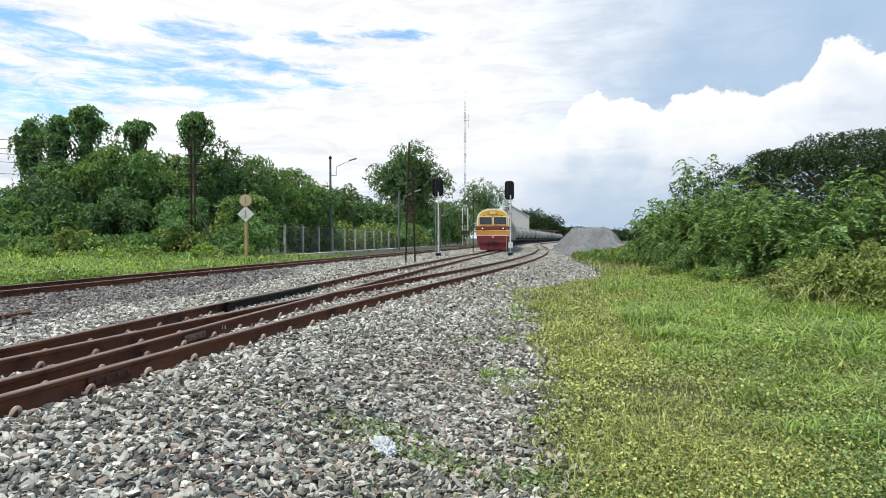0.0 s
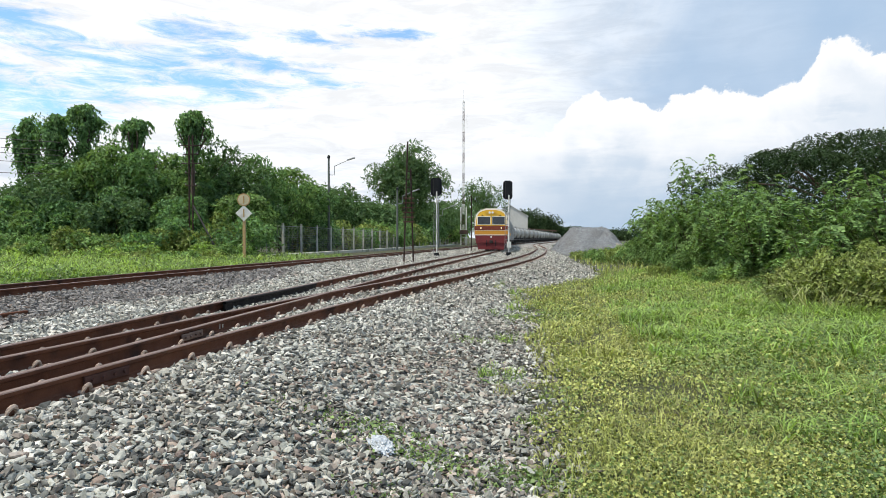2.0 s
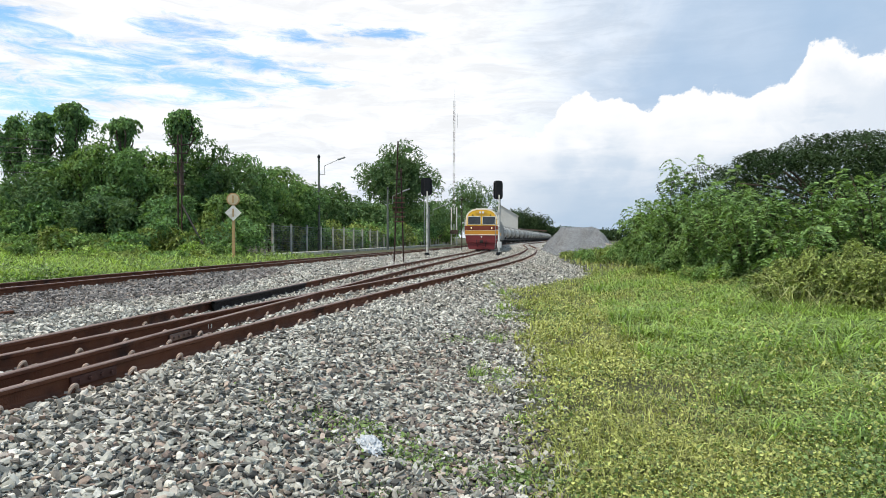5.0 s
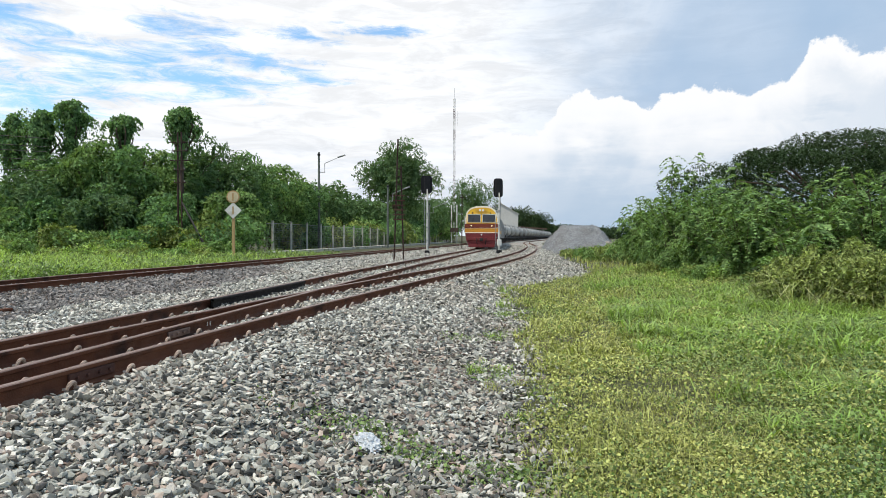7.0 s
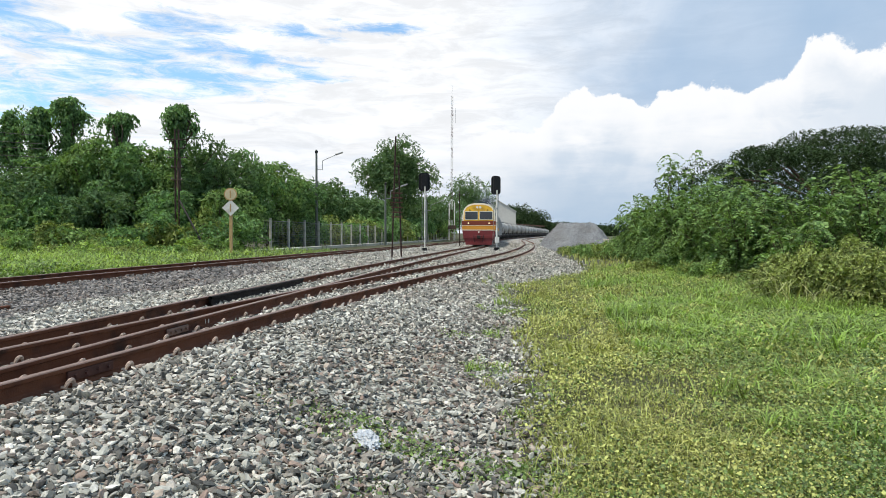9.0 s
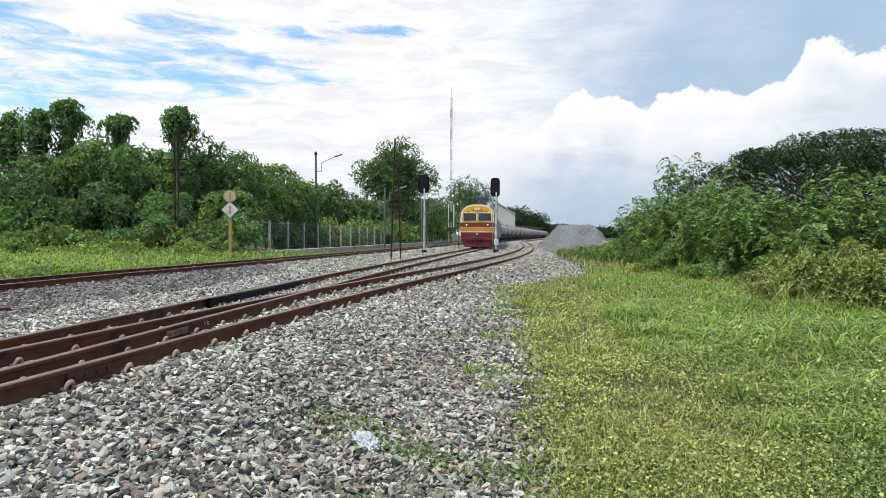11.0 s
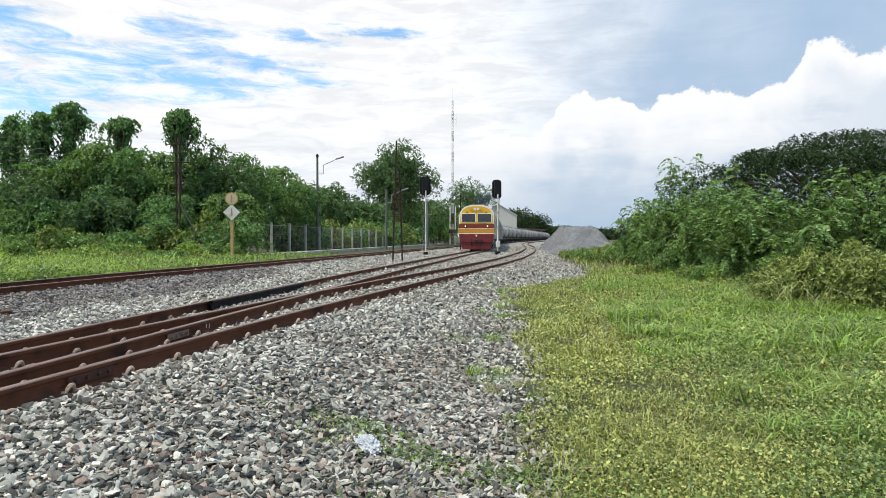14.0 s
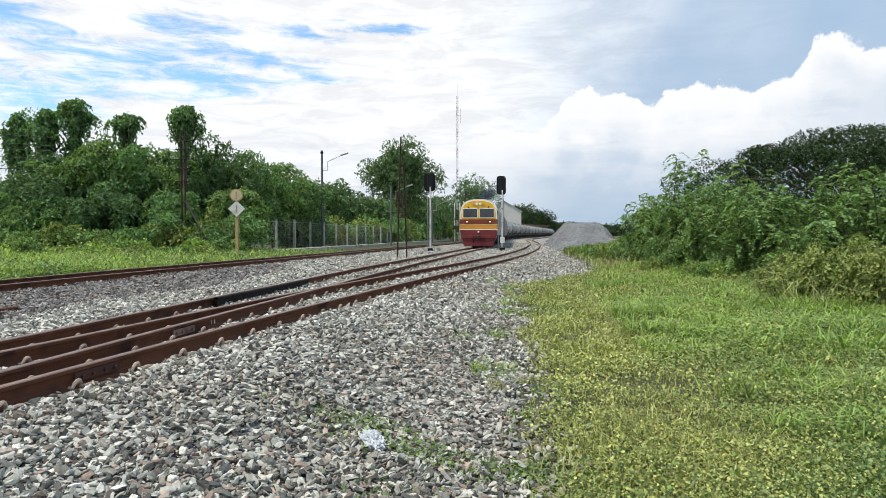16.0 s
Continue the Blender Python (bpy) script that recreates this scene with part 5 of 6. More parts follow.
    for i in range(3):
        part("roof_fan", rods(((0, 3.2 + i * 1.8, 3.5), (0, 3.2 + i * 1.8, 3.68), 0.7), seg=24), M_UNDER, t)
    part("horn", rods(((0.45, F + 0.9, 3.68), (0.45, F + 0.45, 3.72), 0.03, 0.08)), M_GALV, t)
    part("underframe", boxed((2.5, 17.6, 0.25), (0, 0.1, 0.98)), M_UNDER, t)
    part("fuel_tank", boxed((2.3, 4.2, 0.6), (0, 0, 0.62), bevel=0.08), M_UNDER, t)
    for y in (-5.6, 5.6):
        bogie(t, y, (-1.7, 0.0, 1.7), 0.46)
    return t


def make_van():
    t = empty("covered_wagon", label="grey ribbed steel covered wagon behind the locomotive", category="wagon", group="covered wagons")
    part("body", prism(bmesh.new(), arch(1.30, 0.98, 3.0, 3.45), -8.0, 8.0), M_LOCOGREY, t)
    for s in (-1, 1):
        for i in range(17):
            part("rib", boxed((0.07, 0.10, 2.1), (s * 1.32, -7.6 + i * 0.95, 2.05), bevel=0.015), M_LOCOGREY, t)
        part("sliding_door", boxed((0.06, 2.4, 2.0), (s * 1.37, 0, 2.03), bevel=0.02), M_LOCOGREY, t)
    part("underframe", boxed((2.3, 16.2, 0.22), (0, 0, 0.9)), M_UNDER, t)
    for y in (-5.6, 5.6):
        bogie(t, y, (-0.9, 0.9), 0.4)
    knuckle(t, -8.0, -1)
    knuckle(t, 8.0, 1)
    return t


def make_tanker():
    t = empty("tank_wagon", label="dull grey bogie tank wagon with banded barrel", category="wagon", group="tank wagons")
    bm = bmesh.new()
    prof = [(-4.75, 0.3), (-4.66, 0.75), (-4.42, 1.08), (-4.05, 1.26)]
    rings = prof + [(-y, r) for y, r in prof[::-1]]
    seg = 28
    loops = [[bm.verts.new((r * math.cos(2 * math.pi * i / seg), y, 2.36 + r * math.sin(2 * math.pi * i / seg))) for i in range(seg)] for y, r in rings]
    for a, b in zip(loops, loops[1:]):
        for i in range(seg):
            bm.faces.new((a[i], a[(i + 1) % seg], b[(i + 1) % seg], b[i]))
    bm.faces.new(loops[0])
    bm.faces.new(loops[-1][::-1])
    bmesh.ops.recalc_face_normals(bm, faces=bm.faces)
    barrel = part("barrel", bm, M_TANK, t, smooth=True)
    for y in (-3.3, 3.3):
        part("band", rods(((0, y - 0.05, 2.36), (0, y + 0.05, 2.36), 1.275), seg=28), M_UNDER, barrel)
    part("manhole", rods(((0, 0, 3.5), (0, 0, 3.8), 0.34), seg=18), M_TANK, barrel)
    part("walkway", boxed((0.9, 5.0, 0.05), (0, 0, 3.68)), M_GALV, t)
    for s in (-1, 1):
        part("walkway_rail", rods(((s * 0.45, -2.4, 3.70), (s * 0.45, -2.4, 4.0), 0.02), ((s * 0.45, 2.4, 3.70), (s * 0.45, 2.4, 4.0), 0.02), ((s * 0.45, -2.4, 4.0), (s * 0.45, 2.4, 4.0), 0.02), seg=6), M_GALV, t)
        part("ladder", rods(((s * 1.28, -0.2, 1.0), (s * 0.85, -0.2, 3.3), 0.025), ((s * 1.28, 0.2, 1.0), (s * 0.85, 0.2, 3.3), 0.025), *[((s * (1.28 - 0.43 * k / 6), -0.2, 1.0 + 2.3 * k / 6), (s * (1.28 - 0.43 * k / 6), 0.2, 1.0 + 2.3 * k / 6), 0.015) for k in range(1, 6)], seg=6), M_GALV, t)
        part("sill", boxed((0.16, 12.4, 0.28), (s * 1.05, 0, 0.95), bevel=0.02), M_UNDER, t)
        for y in (-3.8, 3.8):
            part("saddle", boxed((0.3, 0.5, 0.5), (s * 0.75, y, 1.22), bevel=0.03), M_UNDER, t)
    for y in (-5.6, 5.6):
        part("end_platform", boxed((2.3, 0.9, 0.12), (0, y, 1.15), bevel=0.02), M_UNDER, t)
        part("end_rail", rods(((-1.0, y * 1.06, 1.2), (-1.0, y * 1.06, 2.2), 0.03), ((1.0, y * 1.06, 1.2), (1.0, y * 1.06, 2.2), 0.03), ((-1.0, y * 1.06, 2.2), (1.0, y * 1.06, 2.2), 0.03), seg=6), M_UNDER, t)
    part("underframe", boxed((1.9, 12.3, 0.2), (0, 0, 0.9)), M_UNDER, t)
    for y in (-4.3, 4.3):
        bogie(t, y, (-0.88, 0.88), 0.4)
    knuckle(t, -6.15, -1)
    knuckle(t, 6.15, 1)
    return t


def track_length():
    ys = np.linspace(30, 408, 6000)
    xs = TRAIN(ys)
    return np.r_[0, np.cumsum(np.hypot(np.diff(xs), np.diff(ys)))], ys


ARC, ARC_Y = track_length()
S_FRONT = float(np.interp(56.0, ARC_Y, ARC))


def on_track(s, half):
    """Pose of a vehicle whose middle is s metres along the train's track, its bogies half apart on either side."""
    ya, yb = np.interp([s - half, s + half], ARC, ARC_Y)
    xa, xb = TRAIN(ya), TRAIN(yb)
    return pose((xa + xb) / 2, (ya + yb) / 2, RAIL_Z + float(grade((ya + yb) / 2)), 0, 0, -math.degrees(math.atan2(xb - xa, yb - ya)))


def rolled(t):
    """Metres the train has come by t seconds: it gathers speed from rest."""
    return 6.9 * (max(t - 5.0, 0) / 11.0) ** 2.1


VEHICLES = []


def make_train():
    s = S_FRONT
    VEHICLES.append((make_loco(), s + 9.0, 5.6))
    s += 18 + 1.2
    van = make_van()
    for k in range(2):
        VEHICLES.append((van if k == 0 else copy_thing(van, Matrix()), s + 8.0, 5.6))
        s += 16 + 1.1
    tank = make_tanker()
    k = 0
    while s + 13 < ARC[-1] - 2:
        VEHICLES.append((tank if k == 0 else copy_thing(tank, Matrix()), s + 6.15, 4.3))
        s += 12.3 + 1.1
        k += 1
    for ob, mid, half in VEHICLES:
        ob.matrix_basis = on_track(mid, half)


make_train()


# ---- signals, poles, fence, signs ----
def base_z(x, y):
    return float(max(ballast_z(x, y), ground_z(x, y)) if MAIN(y) - 2.5 < x < EDGE(y) + 0.5 else ground_z(x, y))


def make_signal(x, y, head_z, facing, label, wide=1.0, cabinet=True):
    z = base_z(x, y)
    t = empty("railway_signal", pose(x, y, z, 0, 0, facing), label=label, category="railway signal", group="colour-light signals")
    part("footing", boxed((0.34, 0.34, 0.42), (0, 0.24, 0.02), bevel=0.04), M_BLACK, t)
    top = head_z - z
    part("post", rods(((0, 0.24, 0.2), (0, 0.24, top + 0.3), 0.048), seg=14), M_WHITE, t, "white painted tubular post")
    for k in (0.9, 1.9, 2.9):
        part("clamp", rods(((0, 0.24, k), (0, 0.24, k + 0.07), 0.09), seg=14), M_GALV, t)
    if cabinet:
        part("junction_box", boxed((0.28, 0.2, 0.42), (0.02, 0.40, 0.75), bevel=0.02), M_WHITE, t)
    # rounded backboard with hooded lenses
    bm = bmesh.new()
    pts = []
    w, h, r = 0.33 * wide, 1.32, 0.22
    for cx, cz, a0 in ((w - r, r, -90), (w - r, h - r, 0), (-w + r, h - r, 90), (-w + r, r, 180)):
        for k in range(6):
            a = radians(a0 + 18 * k)
            pts.append((cx + r * math.cos(a), top + cz + r * math.sin(a)))
    prism(bm, pts, -0.10, -0.06)
    bd = part("backboard", bm, M_BLACK, t, "black rounded backboard")
    for k in range(3):
        zc = top + 0.30 + 0.36 * k
        hood = part("hood", rods(((0, -0.34, zc), (0, -0.08, zc), 0.13, 0.12), seg=16), M_BLACK, bd)
        part("lens", rods(((0, -0.355, zc), (0, -0.335, zc), 0.10), seg=16), M_GLASS, hood)
    part("lamp_case", boxed((0.42, 0.26, 1.15), (0, 0.08, top + 0.65), bevel=0.03), M_BLACK, t)
    part("ladder", rods(((-0.16, -0.25, 0.2), (-0.16, 0.02, top + 0.0), 0.018), ((0.16, -0.25, 0.2), (0.16, 0.02, top + 0.0), 0.018), *[((-0.16, -0.24 + 0.02 * k, 0.4 + 0.35 * k), (0.16, -0.24 + 0.02 * k, 0.4 + 0.35 * k), 0.012) for k in range(int(top / 0.35))], seg=6), M_GALV, t)
    return t


def make_h_pole(x, y, height):
    z = base_z(x, y)
    t = empty("twin_rail_pole", pose(x, y, z, 0, 0, 8), label="rusty twin pole of old rails with red crossarms", category="pole")
    for s, tall in ((-0.24, 1.0), (0.24, 0.78)):
        bm = boxed((0.075, 0.09, height * tall), (0, 0, height * tall / 2 - 0.1), bevel=0.01)
        for v in bm.verts:
            v.co.x += s * (1 - 0.80 * v.co.z / height)
        part("leg", bm, M_IRON, t)
    for k in range(6):
        part("crossarm", boxed((0.58, 0.05, 0.055), (0, -0.06, 2.05 + 0.24 * k), bevel=0.008), M_REDIRON, t)
    for k in range(3):
        part("crossarm", boxed((0.34, 0.04, 0.05), (0, -0.06, 3.8 + 0.4 * k), bevel=0.008), M_IRON, t)
    return t


def make_telegraph_pole(x, y, height):
    z = base_z(x, y)
    t = empty("telegraph_pole", pose(x, y, z, 0, 0, -6), label="dark old telegraph pole with many crossarms overgrown by trees", category="pole")
    for s in (-0.12, 0.12):
        part("leg", boxed((0.08, 0.10, height), (s, 0, height / 2 - 0.1), bevel=0.01), M_IRON, t)
    for k, (drop, wide) in enumerate([(0.75, 1.45), (1.3, 1.1), (1.9, 1.3), (2.5, 0.8), (3.3, 0.8)]):
        a = part("crossarm", boxed((wide, 0.06, 0.06), (0.05, -0.07, height - drop), bevel=0.01), M_IRON, t)
        for q in (-0.38 * wide, 0.42 * wide):
            part("insulator", rods(((q, -0.07, height - drop + 0.03), (q, -0.07, height - drop + 0.15), 0.028), seg=8), M_CONCRETE, a)
    part("strut", rods(((0.2, -0.1, height * 0.42), (3.1, -2.4, 0.05), 0.055), seg=8), M_UNDER, t)
    return t


def make_lamp_post(x, y, height, arm_z, reach, label, mat=M_POLE):
    z = base_z(x, y)
    t = empty("street_lamp", pose(x, y, z), label=label, category="street lamp", group="yard lamps")
    part("post", rods(((0, 0, -0.2), (0, 0, height), 0.13, 0.09), seg=8), mat, t)
    arm = rods(((0.05, 0, arm_z), (0.55 * reach / 1.8, 0, arm_z), 0.03), ((0.55 * reach / 1.8, 0, arm_z), (0.55 * reach / 1.8, 0, arm_z + 0.8), 0.03), ((0.55 * reach / 1.8, 0, arm_z + 0.8), (reach, 0, arm_z + 1.35), 0.03), seg=8)
    part("arm", arm, M_GALV, t)
    bm = bmesh.new()
    box(bm, (0.75, 0.26, 0.14), (0, 0, 0), bevel=0.05, m=Matrix.Rotation(radians(-18), 4, "Y"))
    bmesh.ops.translate(bm, vec=(reach + 0.3, 0, arm_z + 1.47), verts=bm.verts)
    lamp = part("lamp_head", bm, M_GALV, t)
    part("bracket", boxed((0.24, 0.24, 0.18), (0, 0, height - 0.2), bevel=0.02), M_BLACK, t)
    return t


def make_sign(x, y):
    z = float(ground_z(x, y))
    t = empty("railway_sign", pose(x, y, z, 0, 0, 4), label="faded trackside sign, round disc above a diamond, on a yellowish post", category="sign")
    part("post", boxed((0.15, 0.12, 3.45), (0, 0.07, 1.55), bevel=0.015), M_POST, t)
    top = 3.30
    disc = part("disc", rods(((0, -0.03, top - 0.02), (0, 0.01, top - 0.02), 0.34), seg=36), M_SIGNRIM, t, "round disc with a tan rim")
    part("disc_face", rods(((0, -0.038, top - 0.02), (0, -0.028, top - 0.02), 0.285), seg=36), M_SIGN, disc)
    part("bar", boxed((0.07, 0.012, 0.40), (0, -0.044, top - 0.02)), M_SIGNRIM, disc)
    d = 0.31
    dia = part("diamond", boxed((2 * d, 0.03, 2 * d), (0, 0, 0), m=Matrix.Rotation(radians(45), 4, "Y")), M_WHITE, t, "white diamond plate")
    dia.location = (0, -0.01, top - 0.74)
    part("bar", boxed((0.07, 0.012, 0.42), (0, -0.022, 0.0)), M_POST, dia)
    return t


def make_fence():
    """Concrete posts with wire mesh along the main line."""
    t = empty("wire_fence", label="wire mesh fence on pale concrete posts along the station yard", category="fence")
    n, x0, y0, step = 31, -11.75, 47.0, 3.65
    h = math.atan(0.152)
    pm = None
    pts = []
    for i in range(n):
        x, y = x0 + math.sin(h) * step * i, y0 + math.cos(h) * step * i
        z = float(ground_z(x, y))
        pts.append((x, y, z))
        if pm is None:
            bm = bmesh.new()
            box(bm, (0.16, 0.16, 2.5), (0, 0, 1.15), bevel=0.02)
            ob = part("post", bm, M_OLDCONC, t)
            pm = ob.data
        else:
            ob = new("post", pm)
            ob.parent = t
        ob.matrix_basis = pose(x, y, z, 0, 0, -math.degrees(h))
    # return towards the thicket
    side = [(x0 - 3.0 * k, y0 + 0.5 * k, float(ground_z(x0 - 3.0 * k, y0 + 0.5 * k))) for k in range(0, 2)]
    bm = bmesh.new()
    for a, b in list(zip(pts, pts[1:])) + list(zip(side, side[1:])):
        for k in range(13):
            zz = 0.15 + k * 0.17
            q = [Vector((p[0], p[1], p[2] + zz)) for p in (a, b)]
            rod(bm, q[0], q[1], 0.006 if k < 12 else 0.018, seg=4)
        if a[1] < 90:
            for k in range(1, 14):
                p = Vector(a).lerp(Vector(b), k / 14)
                rod(bm, p + Vector((0, 0, 0.15)), p + Vector((0, 0, 2.19)), 0.006, seg=4)
    part("wire_mesh", bm, M_WIRE, t)
    # low kerb of the yard platform
    bm = bmesh.new()
    a, b = Vector((-10.87, 40.5, float(grade(40.5)) - 0.07)), Vector((4.0, 140, float(grade(140)) - 0.07))
    d = b - a
    box(bm, (0.5, d.length, 0.5), (0, 0, 0), bevel=0.03, m=d.to_track_quat("Y", "Z").to_matrix().to_4x4())
    k = part("platform_kerb", bm, M_OLDCONC)
    k.location = (a + b) / 2
    tagged(k, "low mossy concrete kerb of a disused platform", "kerb", kind="structure")


def make_mast(x, y, height):
    z = float(ground_z(x, y))
    t = empty("radio_mast", pose(x, y, z), label="slender red and white lattice radio mast", category="mast")
    w = 0.22
    sec = height / 14
    for i in range(14):
        bm = bmesh.new()
        z0, z1 = sec * i, sec * (i + 1)
        cs = [(w * math.cos(a), w * math.sin(a)) for a in (0.5, 2.6, 4.7)]
        for c in cs:
            rod(bm, (*c, z0), (*c, z1), 0.03, seg=5)
        for k in range(3):
            for q in range(3):
                a, b = cs[k], cs[(k + 1) % 3]
                zz = z0 + sec * q / 3
                rod(bm, (*a, zz), (*b, zz + sec / 3), 0.016, seg=4)
        part("mast_section", bm, M_REDIRON if i % 2 == 0 else M_WHITE, t)
    for q in (-0.55, 0.55):
        part("base_post", boxed((0.24, 0.24, 7.9), (q, -0.5, 3.9), bevel=0.02), M_WHITE, t, "pale concrete base post")
    part("equipment_cage", boxed((1.7, 0.8, 0.8), (0, -0.8, 2.7), bevel=0.04), M_RUSTROOF, t, "rusty brown steel cage")
    part("antenna", rods(((0, 0, height), (0, 0, height + 2.2), 0.02), ((0.7, 0, height - 5.6), (0.7, 0, height - 2.6), 0.025), ((0, 0, height - 4), (0.7, 0, height - 4), 0.02), seg=6), M_GALV, t)


def make_building(x, y):
    z = float(ground_z(x, y))
    t = empty("warehouse", pose(x, y, z, 0, 0, -3), label="pale gabled warehouse with a metal roof beyond the train", category="building")
    w, l, e, r = 8.4, 30.0, 11.6, 16.6
    part("wall", prism(bmesh.new(), [(-w, 0), (w, 0), (w, e), (0, r), (-w, e)], 0, l), M_WALLPALE, t)
    for s in (-1, 1):
        bm = bmesh.new()
        prism(bm, [(s * (w + 0.5), e - 0.25), (s * (w + 0.5), e - 0.10), (0, r + 0.2), (0, r + 0.04)], -0.4, l + 0.4)
        part("roof", bm, M_ROOF, t)
    for k in range(3):
        part("window", boxed((1.6, 0.1, 1.1), (-3.2 + 3.2 * k, -0.03, 4.2)), M_GLASS, t)
    part("door", boxed((3.2, 0.12, 3.4), (0, -0.04, 1.7)), M_GALV, t)


def make_shed():
    x, y = on_bearing(950, 400), 400
    z = float(ground_z(x, y))
    t = empty("long_shed", pose(x, y, z, 0, 0, -4), label="long open shed with a rusty brown roof far off", category="building")
    part("roof", prism(bmesh.new(), [(-13, 7.3), (13, 5.6), (13, 6.3), (-13, 8.2)], -4, 4), M_RUSTROOF, t)
    for k in range(6):
        part("column", boxed((0.3, 0.3, 7.2 - 0.29 * k), (-11 + 4.4 * k, 0, 3.6 - 0.145 * k)), M_CONCRETE, t)


def make_heap():
    """Stock heap of crushed stone beside the siding."""
    g = rng(500)
    cx, cy, a, b, h = 15.3, 66.0, 3.8, 6.0, 2.75
    nu, nv = 60, 60
    U, V = np.meshgrid(np.linspace(-1.15, 1.15, nu), np.linspace(-1.15, 1.15, nv))
    X, Y = cx + U * a, cy + V * b
    r = np.maximum(np.sqrt(np.clip(np.abs(U) - 0.40, 0, 2) ** 2 * 2.8 + np.clip(np.abs(V) - 0.35, 0, 2) ** 2 * 2.6), 0)
    Z = ground_z(X, Y) + h * np.clip(1.0 - r, -0.15, 1) + 0.16 * lump(X, Y, 1.3, 1.0) + 0.07 * lump(X, Y, 4, 2.0)
    i = (np.arange(nv - 1)[:, None] * nu + np.arange(nu - 1)[None]).ravel()
    hp = arrays("stone_heap", np.stack([X, Y, Z], -1).reshape(-1, 3), np.stack([i, i + 1, i + nu + 1, i + nu], 1), M_HEAP, smooth=True)
    tagged(hp, "flat-topped heap of grey crushed stone beside the siding", "stone heap")
    k = g.integers(0, nu * nv, 8000)
    P, F = stones(g, X.ravel()[k] + g.normal(size=8000) * 0.06, Y.ravel()[k] + g.normal(size=8000) * 0.08, Z.ravel()[k], 0.055 * (0.6 + 0.6 * g.random(8000)), "rough")
    tagged(arrays("rubble", P, F, M_STONE_HEAP, hp), kind="stuff")


def make_litter():
    g = rng(600)
    bm = bmesh.new()
    bmesh.ops.create_icosphere(bm, subdivisions=4, radius=1)
    for v in bm.verts:
        k = 1 + 0.45 * noise.noise(v.co * 2.3) + 0.5 * abs(noise.noise(v.co * 4.5)) - 0.3 * abs(noise.noise(v.co * 9))
        v.co = Vector((v.co.x * 0.065 * k, v.co.y * 0.11 * k, v.co.z * 0.035 * k))
    x, y = -0.385, 4.15
    ob = part("plastic_bag", bm, M_PLASTIC)
    ob.matrix_world = pose(x, y, float(ballast_z(x, y)) + 0.045, 12, 8, 25)
    tagged(ob, "crumpled clear plastic bag lying on the ballast", "litter")


make_signal(4.63, 44.0, 3.85, 188, "black colour-light signal on a white post between the tracks")
make_signal(-0.38, 47.0, 4.30, 188, "black colour-light signal on a pale post by the main line", 1.25, False)
make_h_pole(-1.65, 32.0, 6.2)
make_telegraph_pole(on_bearing(342, 40.6), 40.6, 7.9)
make_lamp_post(on_bearing(585, 58), 58, 8.9, 7.1, 1.75, "tall dark yard lamp with an angled arm")
make_lamp_post(on_bearing(706, 70), 70, 7.0, 5.2, 1.8, "thin yard lamp in front of the round tree")
make_lamp_post(on_bearing(779, 95), 95, 6.4, 4.9, 2.0, "distant yard lamp beside the fence")
make_sign(on_bearing(435, 34), 34)
make_fence()
make_mast(on_bearing(823, 132), 132, 30.0)
make_building(on_bearing(904, 290), 290)
make_shed()
make_heap()
make_litter()

def make_thin_pole(x, y, height):
    z = base_z(x, y)
    t = empty("rail_post", pose(x, y, z), label="thin rusty post made from an old rail by the track", category="post")
    part("post", boxed((0.09, 0.11, height), (0, 0, height / 2 - 0.1), bevel=0.01), M_IRON, t)
    part("crossarm", boxed((0.5, 0.06, 0.07), (0, -0.07, height - 0.5), bevel=0.01), M_IRON, t)


def make_wires():
    """Slack overhead cables that run from beyond the meadow into the trees."""
    for z0, z1 in [(9.3, 7.6), (8.5, 7.05), (8.0, 6.72), (7.6, 6.15), (6.4, 5.45)]:
        a, b = Vector((-46, 40, z0)), Vector((on_bearing(112, 43), 43, z1))
        bm = tube(bmesh.new(), [a.lerp(b, i / 20) - Vector((0, 0, 0.8 * (i / 20) * (1 - i / 20))) for i in range(21)], 0.02)
        tagged(part("overhead_cable", bm, M_CABLE), "slack black overhead cable running into the trees", "cable", "overhead cables")


def make_scrap_rail():
    bm = bmesh.new()
    prof = [(x, z) for x, z in RAIL_PROFILE]
    prism(bm, prof, -1.6, 1.6)
    ob = part("scrap_rail", bm, M_RAIL)
    x, y = -6.75, 8.3
    ob.matrix_world = pose(x, y, float(ballast_z(x, y)) - 0.075, 0, 0, -10)
    tagged(ob, "length of rusty scrap rail lying on old ballast", "scrap rail")


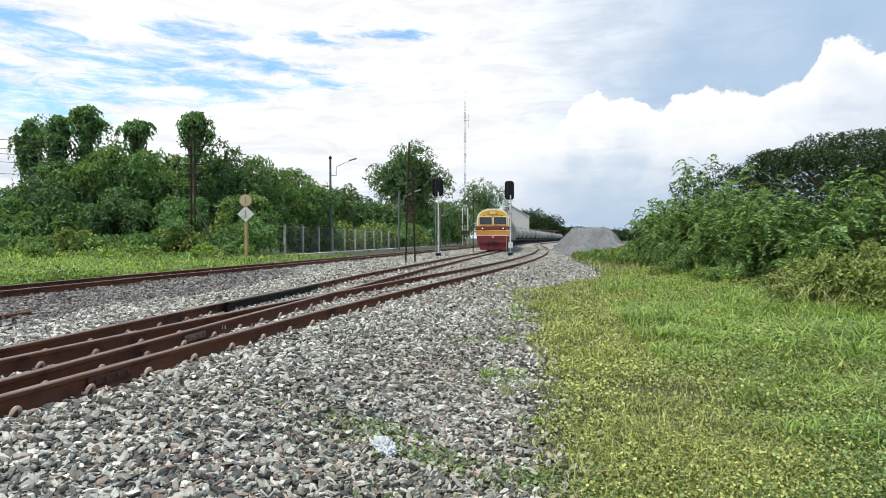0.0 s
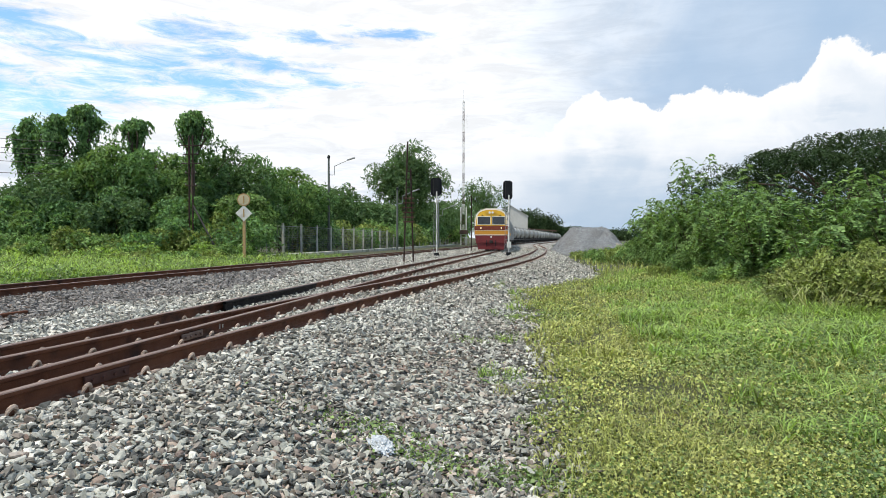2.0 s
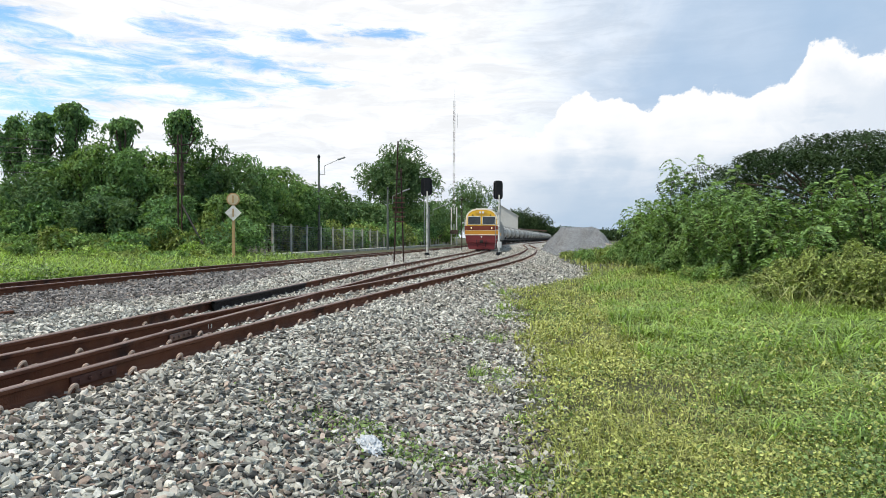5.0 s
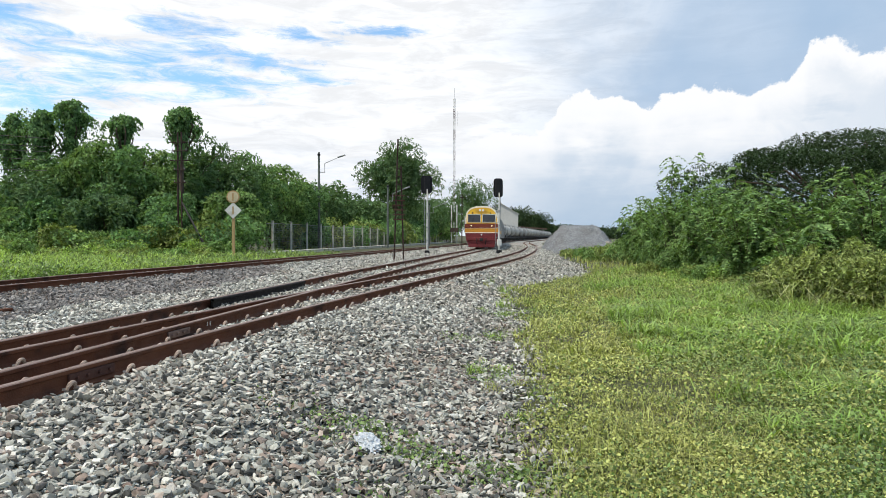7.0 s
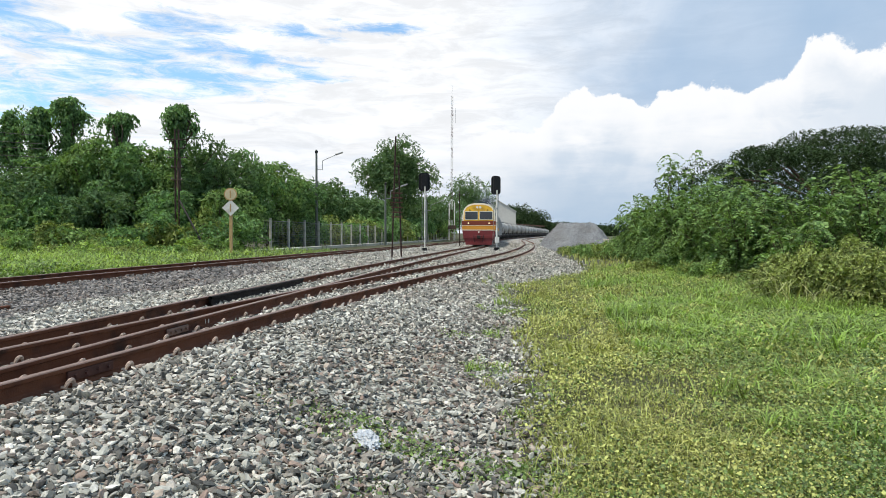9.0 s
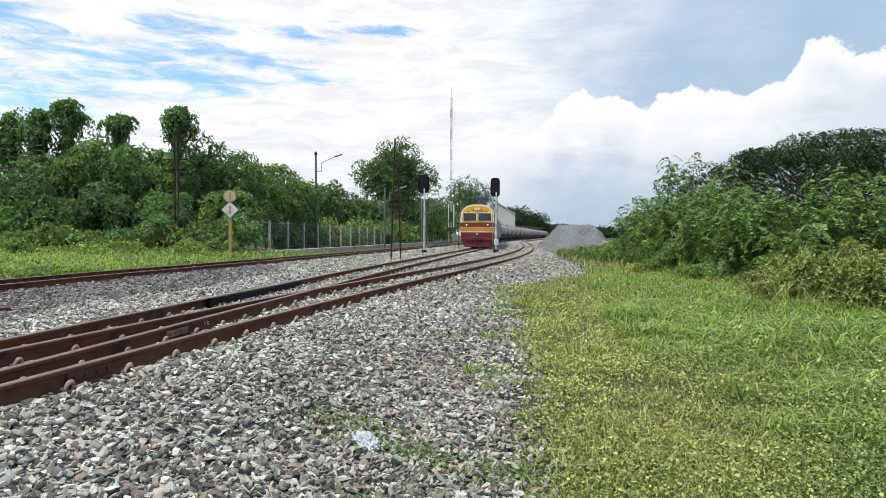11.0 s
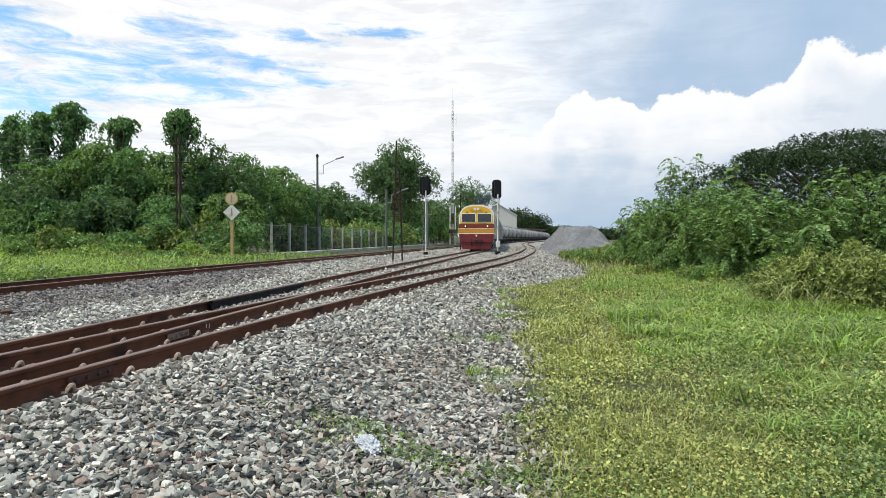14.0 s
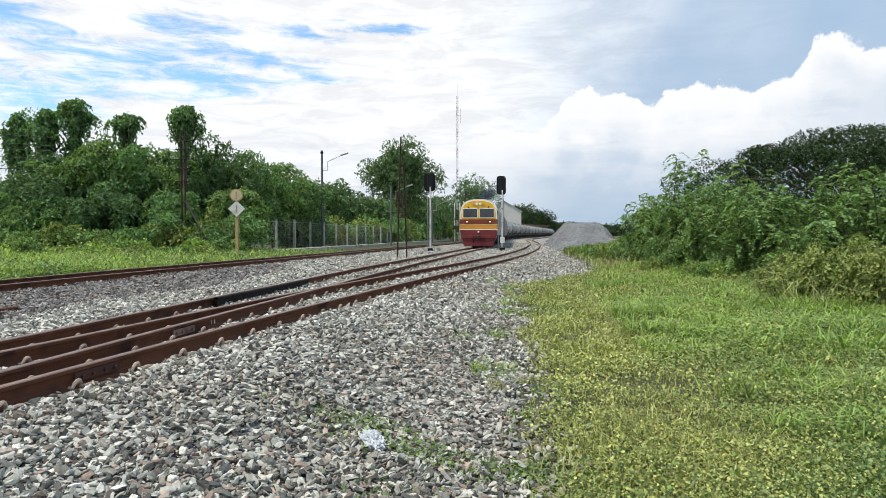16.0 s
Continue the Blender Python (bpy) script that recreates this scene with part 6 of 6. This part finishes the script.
def make_debris():
    """Broken slabs of pale concrete dumped beyond the stone heap."""
    g = rng(720)
    for k, (ray, y, z) in enumerate([(1100, 57, 0.28), (1112, 57.5, 0.30), (1106, 57.2, 0.85), (1122, 58, 0.35), (1128, 57.4, 0.9)]):
        bm = bmesh.new()
        box(bm, (0.95, 0.8, 0.55), (0, 0, 0), bevel=0.05)
        for v in bm.verts:
            v.co += Vector(g.normal(size=3)) * 0.05
        ob = part("concrete_slab", bm, M_SLAB)
        x = on_bearing(ray, y)
        ob.matrix_world = pose(x, y, float(ground_z(x, y)) + z, g.normal() * 5, g.normal() * 6, g.random() * 90)
        tagged(ob, "broken pale concrete slab dumped among weeds", "concrete slab", "dumped slabs")


make_debris()
make_thin_pole(2.95, 62.0, 5.6)
make_wires()
make_scrap_rail()

def make_smoke():
    """A thin plume of exhaust flecks that rises out of the stack as the engine works."""
    g = rng(700)
    n = 3800
    c = g.normal(size=(n, 3)) * np.array([0.42, 0.7, 0.30])
    c[:, 0] += c[:, 2] * 0.5
    a, b = g.normal(size=(2, n, 3)) * 0.016
    v = np.stack([c - a, c + b, c + a, c - b], 1).reshape(-1, 3)
    ob = arrays("exhaust_smoke", v, np.arange(len(v)).reshape(-1, 4), M_SMOKE)
    return tagged(ob, "thin blue-grey exhaust haze above the locomotive", "smoke", kind="stuff")


SMOKE = make_smoke()


def motions():
    times = [0.0, 3.0, 5.0, 5.5] + [6.0 + 0.5 * k for k in range(21)]
    mid = VEHICLES[0][1]
    rise = lambda t: 2.6 + 2.0 * min(max((t - 5.5) / 5.0, 0), 1) ** 0.7
    walk(SMOKE, [(t, on_track(mid - rolled(t), 5.6) @ pose(0.15, -0.8 + 0.3 * math.sin(t * 1.3), rise(t))) for t in times])
    for ob, mid, half in VEHICLES:
        walk(ob, [(t, on_track(mid - rolled(t), half)) for t in times])
        for w in ob.children_recursive:
            if w.name.startswith("wheelset"):
                y, r = w.location.y, w.location.z
                walk(w, [(t, pose(0, y, r, math.degrees(rolled(t) / r))) for t in times])


motions()
